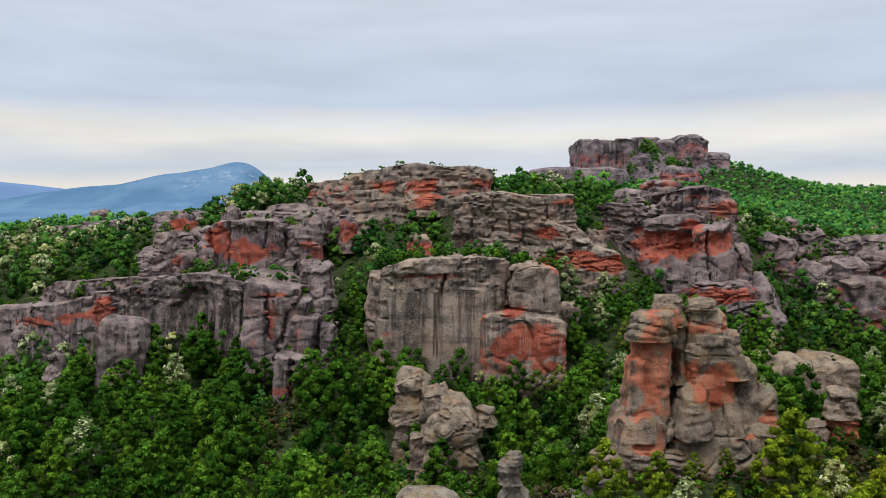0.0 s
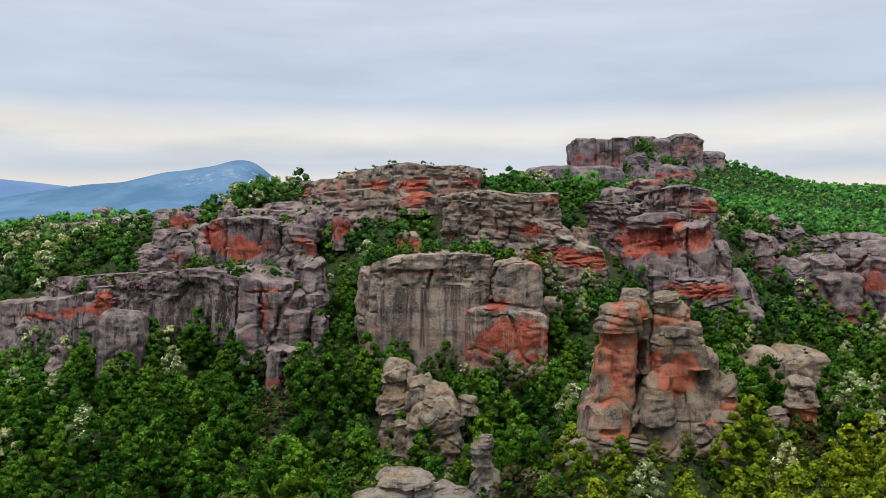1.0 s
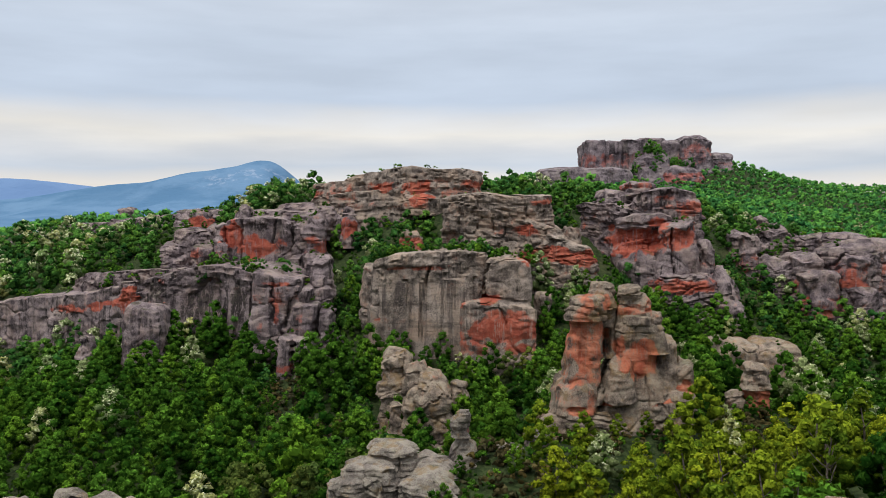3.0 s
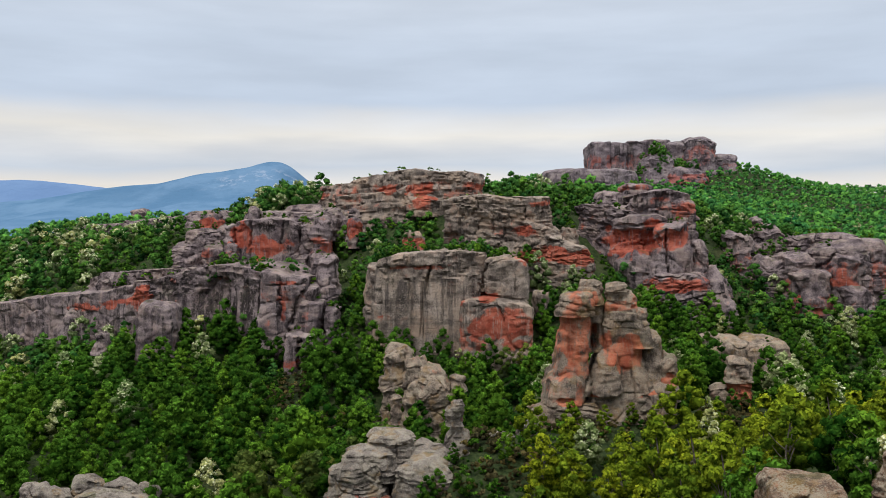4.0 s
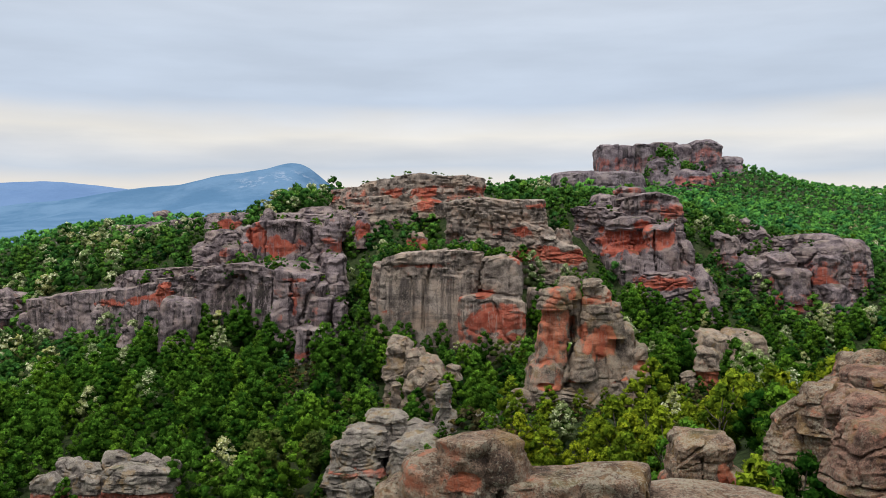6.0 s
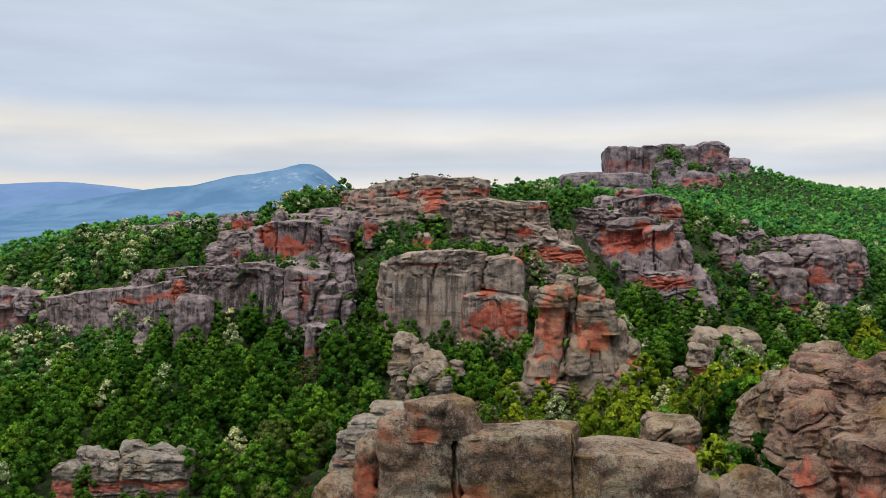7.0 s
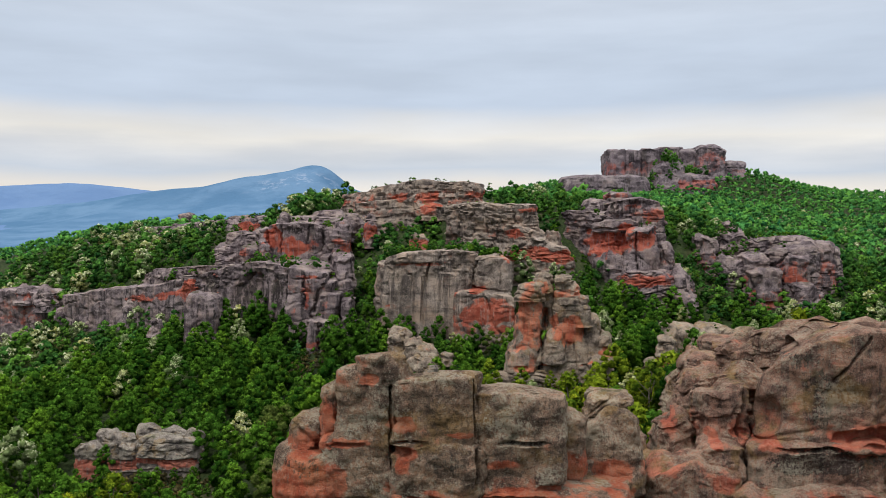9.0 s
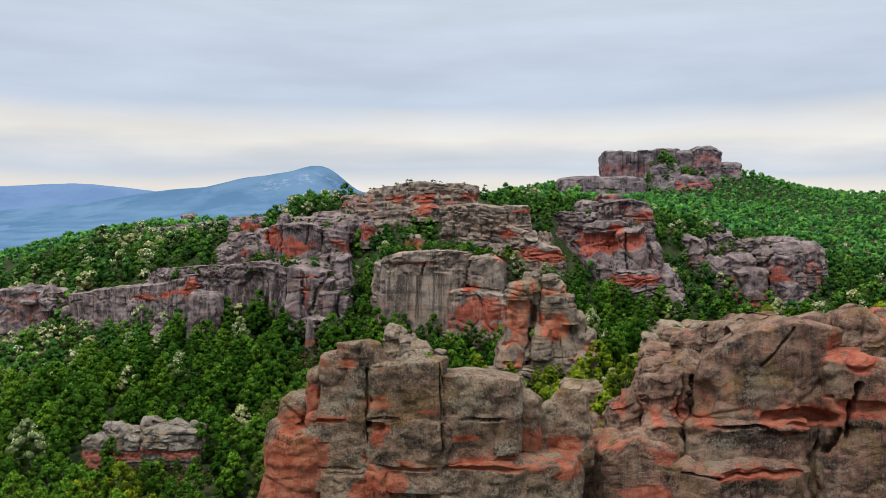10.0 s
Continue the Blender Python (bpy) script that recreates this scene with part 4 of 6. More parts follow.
central_face = formation("central_face", "sheer grey rock face with a red lower band", "cliff")
cleft(0.3, 233, 58.0, -1.5, 47.5, 0.38, 2.2)
cleft(-1.5, 233, 47.5, -3.5, 38.5, 0.43, 2.4)
cleft(14.4, 231, 49.9, 17.4, 59.2, 0.43, 1.5)
cleft(17.4, 231, 59.2, 21.0, 61.2, 0.43, 1.5)
cleft(-16.8, 232, 57.5, 13.8, 57.9, 0.29, 0.8)
cleft(13.7, 230, 50.0, 32.4, 47.8, 0.36, 1.0)
bare(-10.5, 233, 42.6, 4.35, 0.87, 0.95)
bare(7.3, 232, 48.2, 3.75, 1.01, 0.9)
bare(17.2, 229, 49.2, 3.70, 1.14, 0.8)
bare(22.0, 227, 45.2, 9.89, 1.41, 0.55)
bare(21.7, 226, 40.8, 10.40, 3.37, 1.15)
bare(24.8, 226, 35.5, 6.33, 1.41, 0.7)
bare(-3.5, 233, 57.7, 8.70, 0.58, 0.5)
stain(-7.2, 233, 49.7, 7.25, 5.80, 0.35)
stain(-12.2, 233, 53.4, 3.62, 4.35, 0.4)
wall(central_face, ((-19.9, 242.0, 57.9), (-16.5, 236.0, 60.2), (-12.3, 234.0, 61.2), (-4.9, 233.0, 61.9), (3.7, 232.0, 62.4), (12.4, 231.0, 62.5), (17.4, 231.0, 61.8)), 36, 31.8, 0.97, 14, 0.12, 41.7, 43.9)
wall(central_face, ((12.7, 233.0, 60.0), (16.6, 230.0, 61.3), (23.6, 229.0, 61.6), (28.6, 229.0, 61.0), (32.8, 233.0, 58.8)), 30, 32.4, 0.96, 11, 0.15, 36.4, 43.6)
wall(central_face, ((6.8, 230.0, 47.0), (9.3, 227.0, 48.7), (14.9, 226.0, 49.6), (24.6, 225.0, 48.8), (30.4, 226.0, 48.2), (32.9, 230.0, 46.0)), 26, 30.0, 0.97, 9, 0.35, 35.6, 43.3, "foot")
rock(central_face, -17.4, 249.0, 6.7, 18, 43.9, 58.9, 0.8, 3.6, 6, 0.1, 43.9, 43.9)
rock(central_face, 34.2, 246.0, 4.4, 16, 35.1, 50.0, 0.8, 3.5, 8, 0.1, 35.1, 35.1)
wall(central_face, ((-18.4, 237.5, 59.3), (-12.2, 233.0, 61.5), (-4.9, 232.0, 62.3), (3.7, 231.0, 62.7), (12.3, 230.0, 62.9), (16.9, 230.0, 62.1)), 30, 58.2, 0.95, 1.5, 0.1, 58.2, 58.2, "rim")

right_wall = formation("right_wall", "tall layered rock wall with broad red hollows", "cliff")
hollow(66.5, 270, 65.4, 8.73, 4.03, 2.6, 0.75)
hollow(80.0, 262, 65.8, 3.91, 3.26, 1.0, 0.9)
hollow(59.7, 276, 69.4, 1.72, 1.20, 1.2, 0.8)
cleft(76.5, 263, 70.7, 77.6, 51.1, 0.49, 2.2)
cleft(84.4, 263, 70.7, 88.1, 59.2, 0.49, 1.6)
cleft(74.6, 268, 76.6, 86.0, 75.4, 0.42, 1.2)
bare(66.5, 270, 64.0, 9.07, 4.03, 0.95)
bare(73.2, 270, 71.1, 3.02, 1.68, 0.8)
bare(80.0, 262, 66.6, 3.91, 3.59, 1.0)
bare(80.5, 258, 50.6, 6.42, 1.93, 0.9)
bare(77.7, 274, 79.3, 3.75, 1.36, 0.5)
wall(right_wall, ((49.0, 296.0, 77.1), (52.5, 290.0, 78.1), (56.7, 284.0, 78.2), (61.5, 278.0, 77.4), (64.9, 274.0, 75.6)), 26, 67.3, 0.94, 3, 0.2, 69.1, 73.5)
wall(right_wall, ((58.2, 280.0, 72.2), (62.4, 274.0, 73.9), (69.3, 271.0, 74.5), (76.0, 271.0, 74.8), (81.1, 273.0, 73.1)), 26, 57.6, 0.96, 7, 0.3, 61.5, 69.1)
wall(right_wall, ((64.6, 284.0, 78.8), (68.7, 279.0, 81.2), (73.3, 277.0, 82.6), (80.8, 276.0, 83.3), (87.4, 278.0, 81.8), (91.1, 283.0, 79.2)), 28, 71.4, 0.94, 2.8, 0.25, 73.3, 76.8)
rock(right_wall, 85.5, 286.0, 8.2, 24, 67.3, 80.1, 0.92, 3.8, 3.4, 0.5, 72.4, 78.4)
rock(right_wall, 79.2, 274.0, 13.7, 24, 51.1, 72.0, 0.86, 4, 9, 0.3, 62.6, 69.1)
rock(right_wall, 89.0, 277.0, 11.8, 26, 48.5, 66.8, 0.55, 3.4, 5, 0.35, 52.6, 58.4, -3.3)
rock(right_wall, 70.2, 277.0, 14.8, 24, 48.5, 62.5, 0.85, 3.8, 7, 0.1, 48.5, 48.5)
rock(right_wall, 81.0, 269.0, 20.4, 22, 36.3, 54.6, 0.92, 4, 4.5, 0.6, 49.0, 52.7)
rock(right_wall, 94.7, 269.0, 15.0, 22, 34.0, 54.0, 0.5, 3, 5, 0.25, 44.0, 49.0, -2.9)
rock(right_wall, 75.5, 314.0, 10.8, 28, 81.1, 86.5, 0.75, 3.2, 3, 0.5, 83.5, 85.4)
rock(right_wall, 66.3, 319.0, 12.4, 26, 80.0, 83.8, 0.75, 3, 2.5, 0.15, 80.0, 80.0)

right_outcrop = formation("right_outcrop", "rounded grey rock outcrop beside the wooded hill", "rock outcrop")
rock(right_outcrop, 109.3, 298.0, 9.6, 24, 50.9, 67.7, 0.8, 3.4, 3.5, 0.35, 52.8, 60.5)
rock(right_outcrop, 121.0, 307.0, 13.7, 30, 59.3, 69.6, 0.8, 3.4, 3, 0.1, 62.2, 66.1)
rock(right_outcrop, 116.6, 293.0, 12.2, 26, 43.7, 59.9, 0.85, 3.6, 4, 0.15, 51.2, 55.0)
rock(right_outcrop, 131.1, 305.0, 14.0, 30, 56.5, 66.4, 0.85, 3.4, 3, 0.1, 60.4, 64.2)
rock(right_outcrop, 126.2, 289.0, 10.8, 26, 38.5, 60.8, 0.88, 4, 5, 0.4, 45.9, 53.4)
rock(right_outcrop, 147.4, 310.0, 21.2, 36, 56.4, 67.6, 0.85, 3.4, 3, 0.1, 58.4, 62.3)
rock(right_outcrop, 128.1, 282.0, 13.0, 24, 33.7, 55.4, 0.9, 4.2, 7, 0.5, 39.1, 46.4)
rock(right_outcrop, 140.3, 288.0, 12.1, 28, 35.1, 60.9, 0.88, 4, 5, 0.55, 48.0, 58.1)
rock(right_outcrop, 154.2, 300.0, 9.8, 36, 36.0, 65.1, 0.85, 3.8, 4, 0.3, 47.4, 56.8)
rock(right_outcrop, 142.3, 279.0, 11.0, 22, 32.2, 50.6, 0.85, 3.8, 6, 0.2, 39.4, 44.8)
rock(right_outcrop, 126.0, 331.0, 5.2, 18, 67.5, 73.6, 0.7, 3, 3, 0.5, 67.9, 71.1)
rock(right_outcrop, 141.9, 296.0, 21.7, 40, 40.0, 63.9, 0.85, 3.6, 4, 0.25, 42.4, 54.5)
rock(right_outcrop, 154.8, 306.0, 20.1, 44, 40.1, 65.4, 0.8, 3.4, 5, 0.1, 43.8, 50.0)

mesa = formation("mesa", "flat-topped rock castle on the distant wooded hill", "rock mesa")
rock(mesa, 119.6, 770.0, 19.0, 70, 112.4, 143.3, 0.95, 5, 16, 0.5, 117.8, 131.5)
rock(mesa, 133.9, 767.0, 18.0, 60, 112.5, 142.1, 0.95, 5, 16, 0.35, 118.0, 130.7)
rock(mesa, 150.4, 769.0, 19.9, 60, 112.6, 144.2, 0.95, 5, 16, 0.35, 118.1, 131.8)
rock(mesa, 170.9, 787.0, 23.3, 60, 119.2, 146.9, 0.93, 5, 16, 0.1, 123.9, 137.0)
rock(mesa, 189.3, 780.0, 26.4, 60, 118.7, 144.7, 0.9, 4, 12, 0.1, 123.3, 136.4)
rock(mesa, 202.8, 757.0, 28.9, 70, 114.6, 145.1, 0.8, 3.4, 5, 0.4, 121.3, 137.0)
rock(mesa, 221.8, 752.0, 25.5, 60, 111.4, 131.3, 0.7, 4, 7, 0.3, 116.8, 123.5)
rock(mesa, 105.0, 715.0, 81.4, 70, 97.4, 116.5, 0.85, 4, 7, 0.1, 101.6, 110.1)
rock(mesa, 162.3, 725.0, 34.4, 50, 102.5, 131.1, 0.6, 3, 7, 0.1, 111.1, 119.8)
rock(mesa, 183.6, 715.0, 35.3, 50, 99.8, 117.4, 0.8, 3.5, 6, 0.7, 104.1, 112.6)

twin_tower = formation("twin_tower", "twin red and grey rock tower with capstones", "rock tower")
hollow(39.3, 151, 46.4, 1.13, 3.01, 2.6, 0.3)
hollow(34.2, 150, 45.6, 0.84, 2.43, 0.7, 0.9)
hollow(32.9, 147, 33.9, 2.01, 0.64, 1.2, 1.0)
hollow(50.3, 149, 34.8, 2.04, 0.37, 0.8, 0.9)
hollow(55.0, 150, 38.7, 1.31, 0.75, 1.0, 0.8)
bare(34.4, 151, 49.2, 3.01, 2.25, 1.1)
bare(34.4, 150, 44.2, 2.05, 3.73, 0.9)
bare(39.2, 153, 54.7, 1.14, 1.33, 0.9)
bare(45.9, 150, 44.0, 2.80, 3.17, 1.15)
bare(43.2, 151, 53.0, 0.94, 0.85, 0.8)
bare(47.6, 151, 53.3, 0.85, 0.47, 0.8)
bare(32.9, 149, 38.8, 2.04, 1.30, 0.55)
bare(33.6, 148, 33.7, 2.21, 0.83, 1.1)
bare(54.6, 150, 37.6, 1.31, 0.93, 1.1)
bare(50.1, 149, 34.7, 2.04, 0.37, 0.9)
bare(41.4, 153, 45.6, 0.95, 1.90, 0.7)
bare(38.9, 148, 34.8, 1.10, 0.37, 0.7)
cleft(39.3, 150, 48.0, 38.9, 42.3, 0.28, 1.4)
cleft(38.7, 149, 42.5, 35.9, 33.2, 0.23, 1.2)
cleft(44.7, 150, 50.2, 44.8, 48.0, 0.15, 0.7)
cleft(41.2, 150, 48.5, 51.1, 48.9, 0.14, 0.5)
bare(35.1, 150, 48.3, 2.6, 7.5, 0.55)
rock(twin_tower, 35.1, 154.5, 6.4, 9, 52.7, 55.8, 0.9, 3.2, 4, 0.1, 52.7, 52.7)
rock(twin_tower, 35.4, 155.5, 6.0, 9, 46.9, 53.1, 0.97, 3.4, 8, 0.6, 47.8, 52.5)
rock(twin_tower, 34.7, 155.5, 7.3, 11, 38.1, 49.1, 0.88, 3.8, 12, 0.5, 38.6, 48.0)
rock(twin_tower, 38.8, 156.5, 5.1, 8, 55.0, 58.6, 0.85, 3.2, 5, 0.1, 55.0, 55.0)
rock(twin_tower, 39.2, 158.0, 4.7, 9, 46.5, 55.9, 0.95, 3.6, 8, 0.6, 53.2, 55.5)
rock(twin_tower, 44.1, 155.0, 4.0, 6, 56.6, 58.0, 0.85, 2.8, 3, 0.05, 56.6, 56.6)
rock(twin_tower, 44.2, 155.2, 4.5, 6.5, 55.5, 56.8, 0.9, 2.8, 3, 0.05, 55.5, 55.5)
rock(twin_tower, 45.0, 156.0, 7.4, 9, 51.1, 56.0, 0.7, 3.2, 6, 0.45, 52.0, 54.8)
rock(twin_tower, 45.1, 154.5, 5.6, 9, 50.4, 52.3, 0.85, 3, 4, 0.05, 50.4, 50.4)
rock(twin_tower, 49.2, 156.0, 3.5, 8, 50.1, 52.6, 0.7, 2.8, 4, 0.1, 50.1, 50.1)
rock(twin_tower, 45.9, 156.0, 10.5, 12, 46.4, 50.8, 0.92, 3.4, 9, 0.05, 46.4, 46.4, -0.2)
rock(twin_tower, 45.5, 156.5, 7.7, 11, 38.8, 47.3, 0.97, 3.8, 10, 0.7, 40.0, 46.7)
rock(twin_tower, 45.1, 157.5, 15.0, 18, 29.3, 45.2, 0.62, 3.6, 12, 0.06, 29.3, 29.3)
rock(twin_tower, 41.7, 152.6, 5.8, 10, 37.2, 43.7, 0.7, 3.2, 9, 0.05, 37.2, 37.2)
rock(twin_tower, 51.5, 158.0, 5.8, 14, 32.6, 47.8, 0.6, 3.4, 8, 0.1, 32.6, 32.6)
rock(twin_tower, 55.0, 156.0, 4.2, 10, 35.7, 42.9, 0.7, 3.2, 6, 0.4, 36.2, 38.7)
rock(twin_tower, 53.7, 155.0, 5.7, 12, 32.0, 37.2, 0.75, 3, 5, 0.1, 32.0, 32.0)
rock(twin_tower, 32.9, 155.0, 7.6, 13, 31.4, 40.0, 0.82, 3.8, 10, 0.25, 33.3, 38.9)
rock(twin_tower, 34.8, 155.0, 14.1, 16, 29.0, 34.1, 0.8, 3.2, 5, 0.1, 29.0, 29.0)
rock(twin_tower, 28.3, 153.0, 6.4, 14, 27.5, 32.1, 0.7, 2.8, 3, 0.05, 27.5, 27.5)
rock(twin_tower, 51.6, 154.0, 10.6, 12, 28.5, 35.7, 0.7, 3, 6, 0.1, 28.5, 28.5)

dome_rock = formation("dome_rock", "smooth domed grey rock half sunk in bushes", "rock")
rock(dome_rock, 88.0, 240.0, 15.8, 22, 19.1, 36.3, 0.88, 4, 11, 0.05, 19.1, 19.1)
rock(dome_rock, 100.5, 239.0, 15.3, 24, 18.1, 36.6, 0.76, 4, 9, 0.05, 18.1, 18.1)

mushroom_rock = formation("mushroom_rock", "small red mushroom rock with a grey cap", "rock")
rock(mushroom_rock, 72.8, 165.8, 4.8, 5.5, 28.2, 37.6, 0.8, 3, 4, 0.95, 28.2, 38.0)
rock(mushroom_rock, 72.9, 165.8, 5.6, 6.5, 37.1, 40.9, 0.75, 3, 2.4, 0.15, 37.1, 38.0)
rock(mushroom_rock, 68.8, 167.0, 4.2, 6, 27.9, 34.8, 0.7, 3, 3, 0.1, 30.3, 32.6)

knob_ledge = formation("knob_ledge", "pale rock ledge carrying a small knobbed pinnacle", "rock ledge")
rock(knob_ledge, 10.6, 138.0, 2.2, 3, 34.5, 36.2, 0.8, 2.8, 3, 0.1, 35.2, 35.8)
rock(knob_ledge, 10.4, 138.1, 3.3, 3.6, 32.4, 34.7, 0.85, 2.8, 3, 0.1, 32.4, 33.2)
rock(knob_ledge, 10.9, 138.3, 1.9, 2.6, 30.3, 32.6, 1, 2.8, 3, 0.6, 30.3, 32.3)
rock(knob_ledge, 10.9, 139.2, 7.0, 6.5, 26.9, 31.1, 0.35, 2.8, 6, 0.25, 26.9, 28.3)
rock(knob_ledge, 8.2, 139.0, 20.8, 10, 20.0, 26.7, 0.9, 3.2, 4, 0.2, 26.5, 27.3)
rock(knob_ledge, -2.1, 138.0, 10.3, 10, 25.7, 29.9, 0.75, 3, 3, 0.1, 25.7, 28.0)
rock(knob_ledge, -6.3, 134.0, 12.6, 10, 23.4, 27.4, 0.85, 3.2, 3, 0.1, 23.4, 25.0)
rock(knob_ledge, -8.0, 132.0, 12.0, 10, 19.6, 25.3, 0.85, 3.4, 4, 0.15, 19.6, 21.7)
rock(knob_ledge, -8.0, 132.0, 13.1, 11, 13.2, 20.7, 0.9, 3.4, 4, 0.7, 18.1, 22.4)
rock(knob_ledge, 4.7, 132.5, 12.1, 11, 16.5, 26.0, 0.85, 3.2, 4.5, 0.1, 18.7, 21.9)
rock(knob_ledge, 13.7, 135.5, 7.5, 9, 20.9, 25.9, 0.8, 3, 3, 0.1, 20.9, 23.1)
rock(knob_ledge, 19.6, 142.0, 7.2, 8, 25.9, 28.8, 0.7, 3, 4, 0.05, 27.0, 28.1)
rock(knob_ledge, 25.0, 145.0, 5.5, 6, 29.0, 30.5, 0.75, 2.8, 3, 0.05, 29.6, 30.2)

spur_rocks = formation("spur_rocks", "broken grey rock spur rising from the trees", "rock spur")
rock(spur_rocks, -7.5, 209.5, 10.1, 13, 25.0, 37.6, 0.55, 3, 4, 0.1, 30.1, 32.7)
rock(spur_rocks, -1.7, 205.0, 7.4, 12, 22.2, 35.1, 0.65, 3, 3, 0.3, 33.4, 34.6)
rock(spur_rocks, 2.4, 202.0, 8.0, 12, 17.9, 33.1, 0.7, 3, 3.5, 0.2, 32.1, 33.9)
rock(spur_rocks, 1.3, 199.0, 13.6, 12, 17.5, 29.9, 0.75, 3, 3.5, 0.1, 22.4, 24.8)
rock(spur_rocks, 9.2, 200.5, 3.4, 5, 28.0, 30.7, 0.7, 3, 2, 0.1, 28.6, 29.8)
rock(spur_rocks, -5.7, 185.8, 2.3, 3.5, 22.9, 28.0, 0.8, 2.6, 1.8, 0.1, 24.6, 25.8)

pale_boulders = formation("pale_boulders", "cluster of pale rounded boulders with red undersides", "boulders")
rock(pale_boulders, -79.9, 139.8, 7.5, 5.5, 2.4, 14.2, 0.8, 2.8, 4, 0.7, 2.4, 10.1)
rock(pale_boulders, -77.3, 146.0, 7.9, 6, 8.7, 16.6, 0.7, 2.6, 4, 0.1, 10.2, 11.8)
rock(pale_boulders, -70.0, 138.5, 9.8, 5, 2.9, 14.9, 0.85, 2.8, 3, 0.6, 7.5, 10.5)
rock(pale_boulders, -72.3, 144.0, 7.3, 6, 10.8, 16.2, 0.7, 2.6, 3, 0.1, 10.8, 12.4)
rock(pale_boulders, -66.7, 148.0, 9.0, 6, 10.0, 17.4, 0.7, 2.6, 3, 0.1, 11.6, 13.1)
rock(pale_boulders, -58.2, 139.0, 15.0, 6, 6.2, 13.9, 0.95, 3.4, 3, 0.9, 9.3, 14.6)
rock(pale_boulders, -57.8, 138.8, 16.3, 7.5, 13.2, 16.9, 0.8, 2.8, 1.8, 0.05, 13.2, 14.1)
rock(pale_boulders, -52.3, 141.0, 6.2, 6, 5.9, 17.6, 0.8, 2.8, 4, 0.05, 12.0, 13.5)
rock(pale_boulders, -59.7, 147.0, 7.3, 6, 13.5, 17.1, 0.7, 2.8, 2, 0.05, 13.5, 15.1)

near_crag = formation("near_crag", "lichen-spotted brown crag split by deep joints", "rock crag")
hollow(15.7, -13, 51.7, 0.69, 0.48, 1.6, 0.8)
hollow(18.4, -14, 52.7, 1.68, 0.21, 1.1, 0.9)
hollow(23.0, -17, 52.5, 0.81, 0.71, 1.2, 1.0)
hollow(24.5, -17, 53.0, 0.71, 0.25, 0.6, 0.9)
hollow(20.4, -12, 58.0, 0.75, 0.43, 0.2, 1.0)
hollow(32.6, -15, 53.0, 2.29, 0.17, 0.7, 0.1)
hollow(32.9, -15, 48.7, 3.64, 0.26, 1.3, 1.0)
hollow(20.2, -15, 48.2, 2.86, 0.18, 1.0, 0.8)
hollow(25.8, -17, 48.6, 2.79, 0.20, 1.0, 0.9)
hollow(35.2, -14, 49.3, 1.58, 0.47, 0.5, 0.8)
bare(23.2, -17, 54.4, 1.32, 0.51, 0.75)
bare(27.6, -17, 53.8, 1.22, 0.25, 0.75)
bare(15.3, -15, 49.3, 2.39, 3.12, 1.0)
bare(12.3, -14, 46.8, 1.58, 2.42, 0.6)
bare(23.3, -17, 46.9, 2.13, 1.12, 1.0)
bare(16.5, -13, 54.3, 0.75, 1.60, 0.6)
bare(23.1, -17, 51.5, 0.51, 1.02, 0.8)
bare(33.5, -15, 49.1, 3.12, 0.52, 0.85)
bare(40.4, -9, 49.8, 1.67, 0.89, 0.7)
bare(40.7, -9, 48.2, 1.45, 0.56, 0.9)
bare(25.2, -17, 49.0, 2.03, 0.30, 0.7)
stain(26.5, -17, 51.6, 1.52, 1.32, 0.35)
stain(14.8, -15, 50.9, 2.08, 0.83, 0.45)
stain(36.5, -15, 46.7, 3.64, 0.73, 0.5)
stain(32.6, -15, 53.0, 2.08, 0.21, 0.9)
stain(18.9, -14, 54.5, 2.11, 1.05, 0.3)
stain(24.7, -17, 46.4, 2.54, 0.51, 0.4)
cleft(22.1, -17, 57.6, 22.2, 50.0, 0.18, 1.1)
cleft(28.9, -16.5, 58.1, 29.0, 50.0, 0.18, 1.1)
bare(23.2, -17, 54.7, 0.8, 0.5, 0.8)
bare(18.7, -16, 52.9, 1.6, 0.35, 0.8)
bare(23.6, -17, 52.4, 0.8, 0.6, 0.9)
bare(31.1, -16, 51.3, 1.4, 0.4, 0.6)
rock(near_crag, 21.3, -15.2, 4.3, 3.2, 58.7, 60.0, 0.85, 3.4, 5, 0.15, 58.7, 58.7)
rock(near_crag, 18.5, -14.8, 1.7, 3, 57.8, 58.8, 0.8, 3, 4, 0.3, 57.8, 57.8)
rock(near_crag, 19.8, -14.6, 5.6, 4.4, 53.0, 58.9, 0.86, 4.4, 10, 0.35, 57.7, 59.0)
rock(near_crag, 16.7, -13.3, 1.8, 4.5, 52.4, 57.1, 0.85, 3.6, 8, 0.6, 52.7, 56.4)
rock(near_crag, 19.1, -13.8, 7.0, 6, 48.2, 53.5, 0.9, 4.4, 10, 0.3, 48.3, 49.9)
rock(near_crag, 14.6, -13.1, 2.7, 5, 49.5, 54.4, 0.8, 3.6, 8, 0.5, 50.5, 53.2)
rock(near_crag, 14.8, -13.5, 6.5, 7, 42.5, 52.2, 0.82, 4, 9, 0.75, 44.6, 50.3)
rock(near_crag, 20.7, -13.5, 6.8, 7, 42.1, 49.0, 0.95, 4.4, 9, 0.15, 42.1, 42.1)
rock(near_crag, 25.8, -15.4, 7.0, 4, 52.2, 58.3, 0.94, 5.4, 13, 0.2, 52.2, 54.5, 0.3)
rock(near_crag, 25.8, -14.6, 7.4, 6, 48.5, 53.4, 0.95, 4.8, 12, 0.2, 48.5, 49.4)
rock(near_crag, 23.1, -15.0, 2.5, 6, 42.5, 48.9, 0.9, 3.6, 8, 0.9, 45.6, 48.4)
